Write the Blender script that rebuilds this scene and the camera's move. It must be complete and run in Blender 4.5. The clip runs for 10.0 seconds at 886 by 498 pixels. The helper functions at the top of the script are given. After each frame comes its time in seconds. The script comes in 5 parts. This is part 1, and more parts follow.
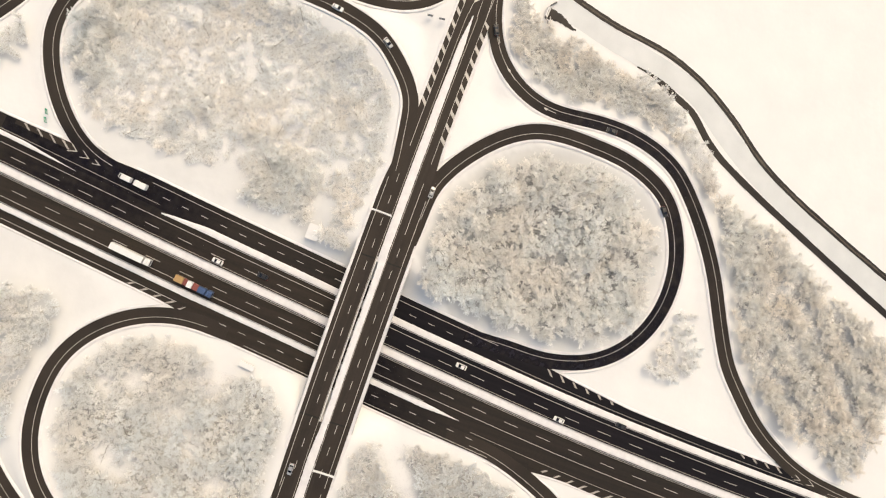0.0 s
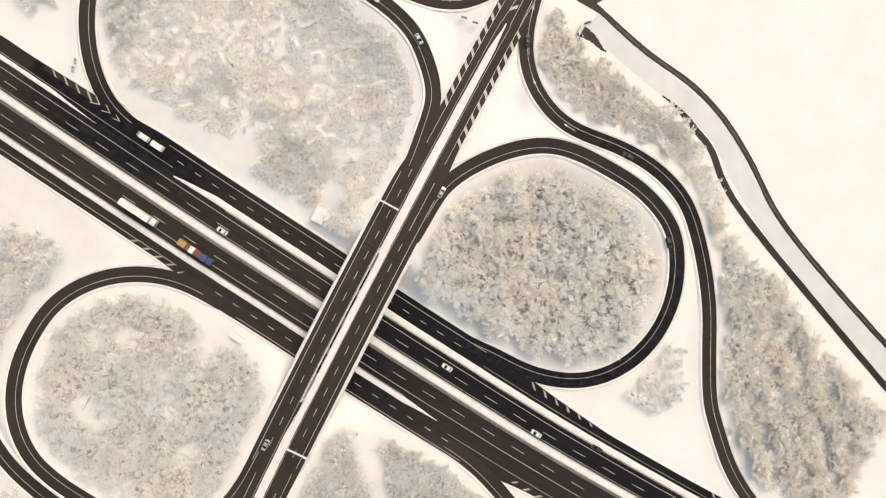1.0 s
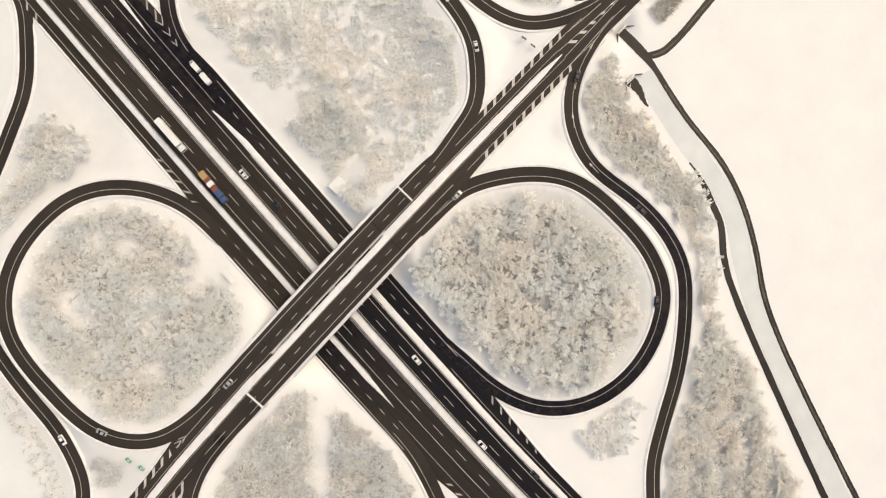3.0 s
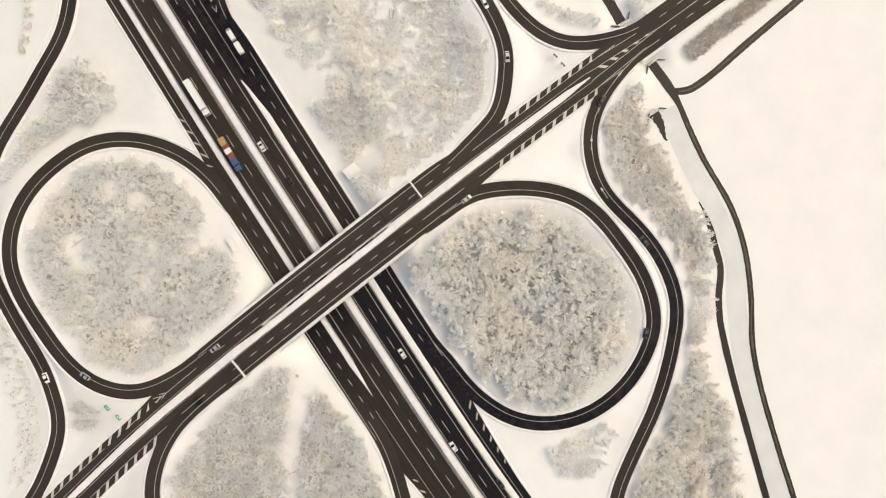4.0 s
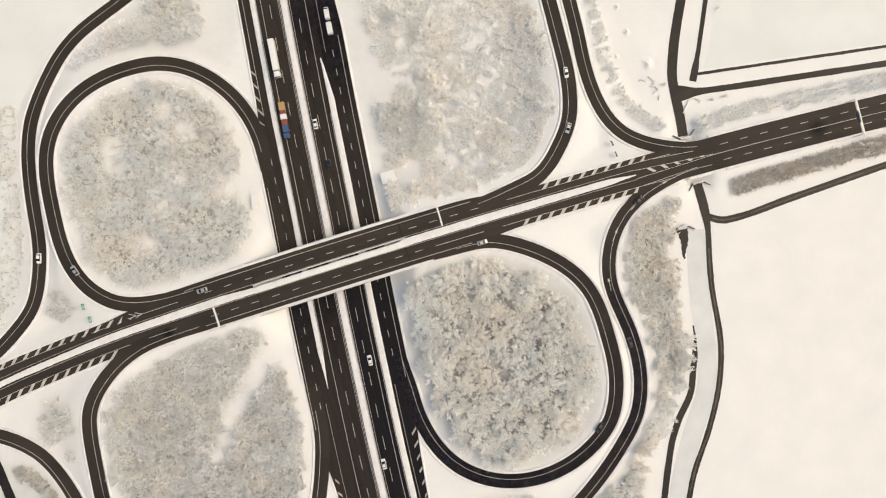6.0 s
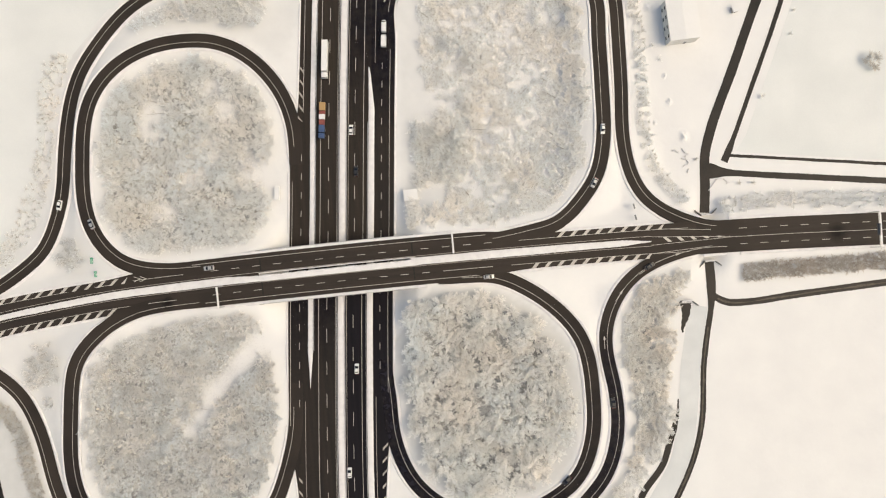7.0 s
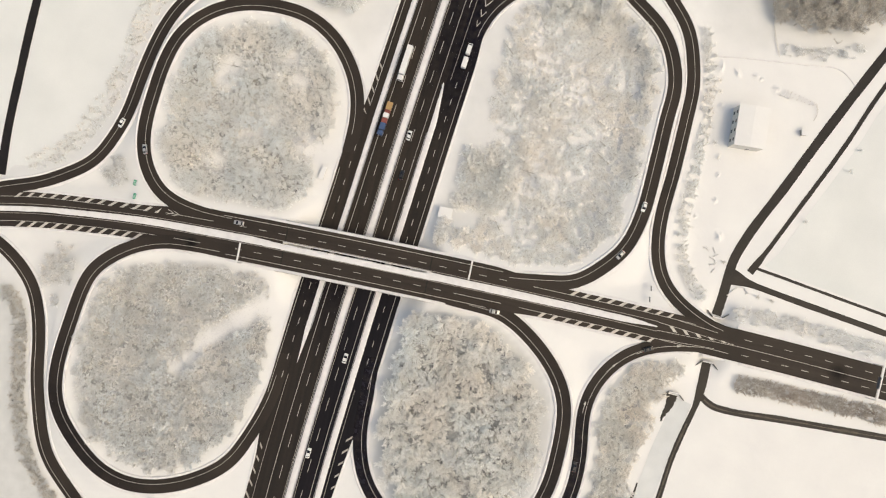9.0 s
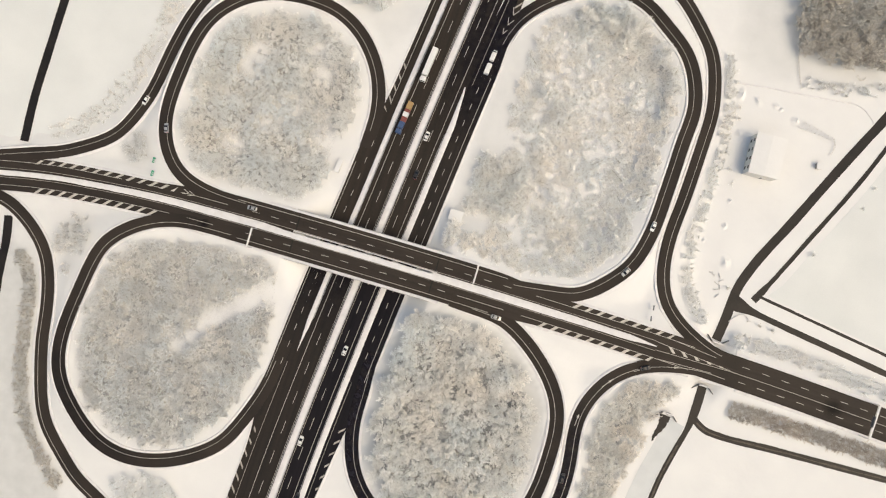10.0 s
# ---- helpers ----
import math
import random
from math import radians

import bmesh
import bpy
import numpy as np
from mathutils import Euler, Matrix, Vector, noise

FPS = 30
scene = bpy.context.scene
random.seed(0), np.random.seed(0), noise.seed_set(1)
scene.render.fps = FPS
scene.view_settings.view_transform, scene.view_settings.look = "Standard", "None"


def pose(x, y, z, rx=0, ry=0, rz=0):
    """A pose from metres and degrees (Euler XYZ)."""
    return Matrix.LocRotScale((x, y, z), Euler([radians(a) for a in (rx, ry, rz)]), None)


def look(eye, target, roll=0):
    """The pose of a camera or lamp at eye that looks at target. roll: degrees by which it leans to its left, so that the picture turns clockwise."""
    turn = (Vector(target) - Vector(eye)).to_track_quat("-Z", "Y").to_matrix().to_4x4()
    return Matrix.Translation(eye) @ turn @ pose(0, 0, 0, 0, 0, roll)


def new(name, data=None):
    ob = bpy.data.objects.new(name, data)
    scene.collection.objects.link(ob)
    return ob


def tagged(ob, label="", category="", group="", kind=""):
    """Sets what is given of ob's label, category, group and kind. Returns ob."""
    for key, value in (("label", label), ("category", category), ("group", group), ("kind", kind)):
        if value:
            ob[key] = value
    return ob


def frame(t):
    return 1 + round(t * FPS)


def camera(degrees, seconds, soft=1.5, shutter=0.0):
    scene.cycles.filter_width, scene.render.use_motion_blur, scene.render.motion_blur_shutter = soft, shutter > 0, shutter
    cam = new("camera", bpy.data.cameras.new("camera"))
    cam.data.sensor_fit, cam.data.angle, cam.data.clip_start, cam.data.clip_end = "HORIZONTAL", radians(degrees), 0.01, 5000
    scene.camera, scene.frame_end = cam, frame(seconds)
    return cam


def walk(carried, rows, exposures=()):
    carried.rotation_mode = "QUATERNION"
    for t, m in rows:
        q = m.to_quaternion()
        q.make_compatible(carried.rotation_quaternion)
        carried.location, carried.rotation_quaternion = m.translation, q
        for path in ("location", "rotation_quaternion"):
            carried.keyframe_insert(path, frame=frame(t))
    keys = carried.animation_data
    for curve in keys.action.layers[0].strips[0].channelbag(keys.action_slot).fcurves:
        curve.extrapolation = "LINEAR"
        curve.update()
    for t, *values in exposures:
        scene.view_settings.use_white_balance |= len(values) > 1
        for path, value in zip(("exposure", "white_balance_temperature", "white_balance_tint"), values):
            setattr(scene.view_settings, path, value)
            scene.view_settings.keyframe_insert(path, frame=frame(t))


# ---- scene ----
# ---- camera ----
cam = camera(71.0, 10.0, soft=1.15)
EXPOSURES = [(0.0, 0.61, 8200, 7.0), (5.0, 0.46, 7950, 5.8), (10.0, 0.41, 7850, 5.2)]
PATH = [   # seconds, x, y, height, heading, pitch, lean
    (0, -2.89, -14.59, 243.92, -69.682, 0.376, -2.831),
    (0.5, -2.20, -15.24, 244.34, -65.747, 0.136, -2.515),
    (1, -1.60, -15.86, 245.39, -61.847, -0.096, -2.247),
    (1.5, -1.18, -16.30, 247.09, -57.959, -0.308, -2.030),
    (2, -0.84, -16.67, 249.20, -54.120, -0.483, -1.877),
    (2.5, -0.44, -16.91, 251.63, -50.195, -0.599, -1.740),
    (4, 0.48, -18.60, 256.81, -37.407, -0.779, -0.953),
    (4.5, 0.84, -18.02, 258.49, -32.359, -0.650, -0.832),
    (5, 1.26, -16.71, 260.30, -27.109, -0.423, -0.726),
    (5.5, 1.90, -14.62, 262.22, -21.848, -0.069, -0.648),
    (5.7, 2.17, -13.80, 262.98, -19.765, 0.077, -0.623),
    (7, 1.88, -6.56, 267.57, -4.965, 1.384, -0.177),
    (7.5, 1.43, -3.95, 269.29, 0.000, 1.769, 0.070),
    (8, 0.91, -2.24, 271.34, 4.655, 1.977, 0.315),
    (8.5, 0.32, -1.23, 273.37, 8.944, 2.106, 0.585),
    (9, -0.00, -1.05, 275.16, 12.365, 2.174, 0.842),
    (9.5, 0.06, -1.22, 276.58, 14.655, 2.260, 1.068),
    (10, -0.04, -1.18, 277.64, 17.274, 2.438, 1.328),
]
walk(cam, [(t, pose(x, y, h, 0, 0, turn) @ pose(0, 0, 0, pitch, 0, 0) @ pose(0, 0, 0, 0, lean, 0)) for t, x, y, h, turn, pitch, lean in PATH], EXPOSURES)
# ---- world, sun ----
SUN_EL, SUN_AZ = 54.0, -14.0   # degrees above the horizon; from +x (east), towards +y
sky = bpy.data.worlds.new("winter_sky")
scene.world = sky
sky.use_nodes = True
st = sky.node_tree.nodes.new("ShaderNodeTexSky")
st.sky_type, st.sun_disc = "NISHITA", False
st.sun_elevation, st.sun_rotation = radians(SUN_EL), radians(90 - SUN_AZ)
st.air_density, st.dust_density = 1.0, 4.0
sky.node_tree.links.new(st.outputs[0], sky.node_tree.nodes["Background"].inputs[0])
sky.node_tree.nodes["Background"].inputs[1].default_value = 0.15
sun = new("sun", bpy.data.lights.new("sun", "SUN"))
sun.data.energy, sun.data.angle, sun.data.color = 0.56, radians(56), (1.0, 0.90, 0.765)
sd = Vector((math.cos(radians(SUN_EL)) * math.cos(radians(SUN_AZ)), math.cos(radians(SUN_EL)) * math.sin(radians(SUN_AZ)), math.sin(radians(SUN_EL))))
sun.matrix_world = look(sd * 900, (0, 0, 0))


# ---- materials ----
def mat(name, dark, light, scale=1.0, rough=0.8, detail=0.0, bump=0.0, bump_scale=4.0, fine=0.25, metal=0.0, spec=0.3, per=None, stretch=(1, 1)):
    """Two-scale mottled surface: large stains (scale, metres) and fine grain; per: 'island' or 'object' adds a random shift."""
    m = bpy.data.materials.new(name)
    m.use_nodes = True
    nt = m.node_tree
    n, l = nt.nodes, nt.links
    b = n["Principled BSDF"]
    b.inputs["Roughness"].default_value, b.inputs["Metallic"].default_value = rough, metal
    b.inputs["Specular IOR Level"].default_value = spec
    tc = n.new("ShaderNodeTexCoord")
    big = n.new("ShaderNodeTexNoise")
    big.inputs["Scale"].default_value, big.inputs["Detail"].default_value = 1 / scale, 5
    small = n.new("ShaderNodeTexNoise")
    small.inputs["Scale"].default_value, small.inputs["Detail"].default_value = 1 / fine, 3
    for t in (big, small):
        l.new(tc.outputs["Object"], t.inputs["Vector"])
    if stretch != (1, 1):   # wear drawn out along the lanes
        mp = n.new("ShaderNodeMapping")
        mp.inputs["Scale"].default_value = (*stretch, 1)
        l.new(tc.outputs["Object"], mp.inputs["Vector"])
        l.new(mp.outputs[0], big.inputs["Vector"])
    mixf = n.new("ShaderNodeMath")
    mixf.operation = "MULTIPLY_ADD"
    l.new(small.outputs["Fac"], mixf.inputs[0])
    mixf.inputs[1].default_value = detail
    l.new(big.outputs["Fac"], mixf.inputs[2])
    fac = mixf.outputs[0]
    if per:
        src = n.new("ShaderNodeNewGeometry") if per == "island" else n.new("ShaderNodeObjectInfo")
        out = src.outputs["Random Per Island"] if per == "island" else src.outputs["Random"]
        add = n.new("ShaderNodeMath")
        add.operation = "MULTIPLY_ADD"
        l.new(out, add.inputs[0])
        add.inputs[1].default_value = 0.5
        l.new(fac, add.inputs[2])
        fac = add.outputs[0]
    r = n.new("ShaderNodeValToRGB")
    span = 0.5 * (1 + detail) + (0.25 if per else 0)
    r.color_ramp.elements[0].position, r.color_ramp.elements[1].position = max(0, span - 0.3), min(1, span + 0.3)
    r.color_ramp.elements[0].color, r.color_ramp.elements[1].color = (*dark, 1), (*light, 1)
    l.new(fac, r.inputs[0])
    l.new(r.outputs[0], b.inputs["Base Color"])
    if bump:
        bn = n.new("ShaderNodeTexNoise")
        bn.inputs["Scale"].default_value, bn.inputs["Detail"].default_value = 1 / bump_scale, 6
        l.new(tc.outputs["Object"], bn.inputs["Vector"])
        bp = n.new("ShaderNodeBump")
        bp.inputs["Strength"].default_value, bp.inputs["Distance"].default_value = 1.0, bump
        l.new(bn.outputs["Fac"], bp.inputs["Height"])
        l.new(bp.outputs[0], b.inputs["Normal"])
    return m


SNOW = mat("snow", (0.67, 0.67, 0.67), (0.735, 0.735, 0.725), 14, 0.7, 0.2, 0.12, 4.0, 0.6)
nt = SNOW.node_tree   # greyer where the snow lies thin and where shade is painted in
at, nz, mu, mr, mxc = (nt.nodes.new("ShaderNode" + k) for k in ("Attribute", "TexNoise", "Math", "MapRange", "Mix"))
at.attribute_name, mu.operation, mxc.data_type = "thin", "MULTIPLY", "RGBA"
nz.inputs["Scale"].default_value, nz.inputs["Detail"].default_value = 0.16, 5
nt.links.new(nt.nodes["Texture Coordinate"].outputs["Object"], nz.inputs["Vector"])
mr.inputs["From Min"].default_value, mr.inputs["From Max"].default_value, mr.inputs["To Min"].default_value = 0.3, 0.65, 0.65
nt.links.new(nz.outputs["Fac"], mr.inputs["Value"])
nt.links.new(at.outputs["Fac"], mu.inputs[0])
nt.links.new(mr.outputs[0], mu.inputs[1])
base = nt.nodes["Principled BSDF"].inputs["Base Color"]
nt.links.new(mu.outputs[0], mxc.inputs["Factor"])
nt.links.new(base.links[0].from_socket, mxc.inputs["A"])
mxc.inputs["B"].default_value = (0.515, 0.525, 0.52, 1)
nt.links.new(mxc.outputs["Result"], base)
PLOUGHED = mat("ploughed_snow", (0.61, 0.60, 0.605), (0.745, 0.735, 0.735), 2.5, 0.75, 0.5, 0.15, 0.7, 0.4)
ASPHALT = mat("asphalt", (0.0162, 0.0124, 0.0101), (0.0365, 0.0274, 0.0207), 16, 0.75, 0.25, 0.01, 0.3, 0.5)
WET_LANES = mat("wet_motorway_asphalt", (0.0025, 0.0024, 0.0044), (0.0102, 0.0080, 0.0105), 9, 0.6, 0.35, 0.01, 0.3, 1.2, spec=0.15, stretch=(5, .12))
LANES = mat("motorway_asphalt", (0.0122, 0.0090, 0.0070), (0.0310, 0.0225, 0.0160), 9, 0.75, 0.35, 0.01, 0.3, 1.2, stretch=(5, .12))
DAMP_LANES = mat("damp_motorway_asphalt", (0.0085, 0.0062, 0.0052), (0.0235, 0.0165, 0.0122), 9, 0.7, 0.35, 0.01, 0.3, 1.2, stretch=(5, .12))
DRY_LANES = mat("overpass_asphalt", (0.0182, 0.0139, 0.0114), (0.0395, 0.0297, 0.0229), 9, 0.75, 0.35, 0.01, 0.3, 1.2, stretch=(.12, 5))
PAINT = mat("road_paint", (0.34, 0.315, 0.285), (0.60, 0.57, 0.53), 1.5, 0.6, 0.5, 0, 1, 0.2)
WORN = mat("worn_paint", (0.26, 0.23, 0.21), (0.46, 0.43, 0.39), 2.0, 0.65, 0.5, 0, 1, 0.3)
# darker concrete for the wing walls of the culverts
DARK_CONCRETE = mat("dark_concrete", (0.10, 0.10, 0.10), (0.19, 0.185, 0.18), 2, 0.8, 0.4, 0.02, 0.4, 0.2)
CONCRETE = mat("concrete", (0.28, 0.27, 0.25), (0.42, 0.40, 0.38), 3, 0.85, 0.4, 0.02, 0.4, 0.2)
STEEL = mat("galvanised_steel", (0.38, 0.38, 0.39), (0.58, 0.58, 0.58), 1.5, 0.5, 0.3, 0, 1, 0.2, 0.6)
WATER = mat("dark_water", (0.010, 0.0085, 0.0085), (0.024, 0.020, 0.018), 7, 0.45, 0.5, 0.01, 0.5, 0.8, spec=0.2)
BANK = mat("dead_grass_bank", (0.035, 0.030, 0.026), (0.105, 0.09, 0.075), 3, 0.9, 0.8, 0.1, 0.5, 0.5)
THIN = mat("thin_grey_snow", (0.60, 0.62, 0.615), (0.70, 0.715, 0.705), 22, 0.7, 0.3, 0.05, 3.0, 0.6)
ICE = mat("snowy_ice", (0.50, 0.525, 0.535), (0.61, 0.63, 0.635), 9, 0.5, 0.2, 0.03, 2.0, 0.6)
FROST = mat("hoarfrost_twig", (0.82, 0.82, 0.81), (1.0, 1.0, 0.995), 5, 0.9, 0.0, per="island", spec=0.1)
# paler frost that passes more light: the mist over the woods painted in
MIST_PALE = mat("mist_pale_hoarfrost_twig", (0.90, 0.89, 0.87), (1.0, 0.998, 0.99), 5, 0.9, 0.0, per="island", spec=0.1)
CROWN = mat("thick_hoarfrost", (0.93, 0.92, 0.90), (1.0, 0.998, 0.99), 2.5, 0.9, 0.0, per="island", spec=0.1)
# greyer, cooler frost, mostly for the western woods
GREY_RIME = mat("grey_hoarfrost_twig", (0.73, 0.735, 0.73), (0.985, 0.985, 0.985), 5, 0.9, 0.0, per="island", spec=0.1)
BROWN = mat("brown_hedge_twig", (0.34, 0.29, 0.245), (0.72, 0.67, 0.62), 5, 0.85, 0.0, per="island", spec=0.1)
TAWNY = mat("tawny_rimed_twig", (0.74, 0.705, 0.66), (1.0, 0.98, 0.95), 5, 0.9, 0.0, per="island", spec=0.1)
DUSKY = mat("dusky_twig", (0.46, 0.42, 0.375), (0.84, 0.815, 0.775), 5, 0.8, 0.0, per="island")
for m in (FROST, MIST_PALE, CROWN, GREY_RIME, TAWNY, DUSKY, BROWN):   # cooler and warmer patches of rime, some tens of metres wide
    nt = m.node_tree
    pos, nz, rp, mul = (nt.nodes.new("ShaderNode" + k) for k in ("NewGeometry", "TexNoise", "ValToRGB", "Mix"))
    nz.inputs["Scale"].default_value, nz.inputs["Detail"].default_value = 0.055, 3
    nt.links.new(pos.outputs["Position"], nz.inputs["Vector"])
    nt.links.new(nz.outputs["Fac"], rp.inputs[0])
    rp.color_ramp.elements[0].position, rp.color_ramp.elements[1].position = 0.36, 0.64
    rp.color_ramp.elements[0].color, rp.color_ramp.elements[1].color = (0.935, 0.965, 0.98, 1), (1.0, 0.98, 0.955, 1)
    mul.data_type, mul.blend_type = "RGBA", "MULTIPLY"
    mul.inputs["Factor"].default_value = 1
    base = nt.nodes["Principled BSDF"].inputs["Base Color"]
    nt.links.new(base.links[0].from_socket, mul.inputs["A"])
    nt.links.new(rp.outputs[0], mul.inputs["B"])
    nt.links.new(mul.outputs["Result"], base)
    thick, mid, coat = (nt.nodes.new("ShaderNode" + k) for k in ("MapRange", "TexNoise", "Mix"))   # thicker and thinner rime from crown to crown
    mid.inputs["Scale"].default_value, mid.inputs["Detail"].default_value = 0.17, 2
    nt.links.new(pos.outputs["Position"], mid.inputs["Vector"])
    source = mid.outputs["Fac"]
    if m is CROWN:
        info = nt.nodes.new("ShaderNodeObjectInfo")
        source = info.outputs["Random"]
    nt.links.new(source, thick.inputs["Value"])
    thick.inputs["From Min"].default_value, thick.inputs["From Max"].default_value = (0.0, 0.8) if m is CROWN else (0.36, 0.62)
    thick.inputs["To Min"].default_value = 0.86 if m in (CROWN, GREY_RIME, DUSKY) else 0.93
    coat.data_type, coat.blend_type = "RGBA", "MULTIPLY"
    coat.inputs["Factor"].default_value = 1
    nt.links.new(mul.outputs["Result"], coat.inputs["A"])
    nt.links.new(thick.outputs[0], coat.inputs["B"])
    nt.links.new(coat.outputs["Result"], base)
for m in (FROST, MIST_PALE, CROWN, GREY_RIME, TAWNY, DUSKY, BROWN):   # frost needles let much of the light through
    nt = m.node_tree
    b_ = nt.nodes["Principled BSDF"]
    tr, mx = nt.nodes.new("ShaderNodeBsdfTranslucent"), nt.nodes.new("ShaderNodeMixShader")
    nt.links.new(b_.inputs["Base Color"].links[0].from_socket, tr.inputs["Color"])
    # a higher share pales the misted frost and lifts shade in the crowns
    mx.inputs[0].default_value = 0.56 if m in (MIST_PALE, CROWN) else 0.5
    nt.links.new(b_.outputs[0], mx.inputs[1])
    nt.links.new(tr.outputs[0], mx.inputs[2])
    nt.links.new(mx.outputs[0], nt.nodes["Material Output"].inputs["Surface"])
RUBBERY = mat("joint_rubber", (0.012, 0.011, 0.01), (0.03, 0.027, 0.024), 1, 0.9, 0.3)
BARK = mat("rimed_bark", (0.36, 0.335, 0.30), (0.70, 0.675, 0.64), 0.6, 0.9, 0.5, 0.02, 0.2, 0.1)


# ---- mesh helpers ----
def mesh_object(name, verts, faces, material, parent=None, smooth=False):
    me = bpy.data.meshes.new(name)
    me.from_pydata([tuple(v) for v in verts], [], faces)
    me.materials.append(material)
    if smooth:
        me.polygons.foreach_set("use_smooth", [True] * len(me.polygons))
    me.update()
    ob = new(name, me)
    if parent:
        ob.parent = parent
    return ob


def part(name, bm, material, parent, label=""):
    me = bpy.data.meshes.new(name)
    bmesh.ops.recalc_face_normals(bm, faces=bm.faces)
    bm.to_mesh(me)
    bm.free()
    me.materials.append(material)
    ob = new(name, me)
    ob.parent = parent
    if label:
        tagged(ob, label)
    return ob


def box_bm(sx, sy, sz, cx=0, cy=0, cz=0, bevel=0.0):
    bm = bmesh.new()
    bmesh.ops.create_cube(bm, size=1, matrix=Matrix.LocRotScale((cx, cy, cz), None, (sx, sy, sz)))
    if bevel:
        bmesh.ops.bevel(bm, geom=bm.edges[:], offset=bevel, segments=2, affect="EDGES", profile=0.6)
    return bm


def cyl_bm(r, h, m=None, r2=None, seg=12):
    bm = bmesh.new()
    bmesh.ops.create_cone(bm, cap_ends=True, segments=seg, radius1=r, radius2=r if r2 is None else r2, depth=h, matrix=m or Matrix())
    return bm


def thing(name, label, category, m=None, group="", kind=""):
    ob = tagged(new(name), label, category, group, kind)
    ob.matrix_basis = m or Matrix()
    return ob


def spline(points, step=2.0, ease=3):
    """Catmull-Rom through (x, y, z) points, sampled about every step metres: rows of x, y, z, tangent x, tangent y."""
    p = np.array([q if len(q) == 3 else (*q, 0.0) for q in points], float)
    p = np.vstack([2 * p[0] - p[1], p, 2 * p[-1] - p[-2]])
    rows = []
    for i in range(1, len(p) - 2):
        a, b, c, d = p[i - 1:i + 3]
        k = max(2, int(np.hypot(*(c - b)[:2]) / 0.4))
        t = np.linspace(0, 1, k, endpoint=False)[:, None]
        m0, m1 = (c - a) / 2, (d - b) / 2
        la, lb, lc = np.linalg.norm(b - a), np.linalg.norm(c - b), np.linalg.norm(d - c)
        m0 = ((b - a) / la - (c - a) / (la + lb) + (c - b) / lb) * lb
        m1 = ((c - b) / lb - (d - b) / (lb + lc) + (d - c) / lc) * lb
        rows.append((2 * t**3 - 3 * t**2 + 1) * b + (t**3 - 2 * t**2 + t) * m0 + (-2 * t**3 + 3 * t**2) * c + (t**3 - t**2) * m1)
    rows = np.vstack([*rows, p[-2:-1]])
    s = np.r_[0, np.cumsum(np.hypot(*np.diff(rows[:, :2], axis=0).T))]
    u = np.linspace(0, s[-1], max(2, int(s[-1] / step) + 1))
    q = np.stack([np.interp(u, s, rows[:, k]) for k in range(3)], 1)
    def eased(a):
        a = a.copy()
        for _ in range(ease):
            a[1:-1] = (a[:-2] + 2 * a[1:-1] + a[2:]) / 4
        return a
    once = eased(q)
    q = once + (once - eased(once)) if ease > 3 else once   # ease the kinks between the nodes and keep the radius
    d = np.gradient(q[:, :2], axis=0)
    d /= np.hypot(*d.T)[:, None]
    return np.hstack([q, d])


def offset(line, o, lift=0.0):
    """Points o metres to the right of a line (o: number or array)."""
    o = np.broadcast_to(np.asarray(o, float), (len(line),))
    return np.stack([line[:, 0] + line[:, 4] * o, line[:, 1] - line[:, 3] * o, line[:, 2] + lift], 1)


def ribbon(name, line, left, right, lift, material, parent=None, thick=0.0, profile=None):
    """A strip along a line from left to right (metres to its right). thick: skirts down. profile: (across 0..1, height) rows."""
    left, right = (np.broadcast_to(np.asarray(a, float), (len(line),)) for a in (left, right))
    prof = profile or ([(0, -thick), (0, 0), (1, 0), (1, -thick)] if thick else [(0, 0), (1, 0)])
    cols = [offset(line, left + (right - left) * a, lift + h) for a, h in prof]
    k, n = len(cols), len(line)
    verts = np.stack(cols, 1).reshape(-1, 3)
    faces = [(i * k + j, i * k + j + 1, (i + 1) * k + j + 1, (i + 1) * k + j) for i in range(n - 1) for j in range(k - 1)]
    if k > 2:
        faces += [tuple(range(k))[::-1], tuple(range((n - 1) * k, n * k))]
    # faces look up: reverse so that the normal points to +z
    return mesh_object(name, verts, [f[::-1] for f in faces], material, parent)


def ragged(name, line, left, right, lift, material, parent=None, amp=0.2, profile=None, step=0.8):
    """A strip of ploughed snow whose rims wander in and out."""
    s = np.r_[0, np.cumsum(np.hypot(*np.diff(line[:, :2], axis=0).T))]
    u = np.linspace(0, s[-1], max(3, int(s[-1] / step)))
    left, right = (np.interp(u, s, np.broadcast_to(np.asarray(a, float), (len(line),))) for a in (left, right))
    fine = np.stack([np.interp(u, s, line[:, k]) for k in range(5)], 1)
    x0, y0 = line[0, :2]
    rim = np.array([[0.5 * noise.noise((v * 0.13 + x0, y0, k)) + 0.7 * noise.noise((v * 1.1, k + 7, x0 + y0)) for v in u] for k in (0, 31)]) * amp
    return ribbon(name, fine, left + rim[0], right + rim[1], lift, material, parent, profile=profile)


def between(line, axis, lo, hi):
    """The stretch of a line whose coordinate (0: x, 1: y) lies between lo and hi."""
    return line[(line[:, axis] >= lo) & (line[:, axis] <= hi)]


def stretch(line, a, b):
    """The stretch of a line between the fractions a and b of its length."""
    n = len(line)
    return line[int(a * (n - 1)):int(b * (n - 1)) + 1]


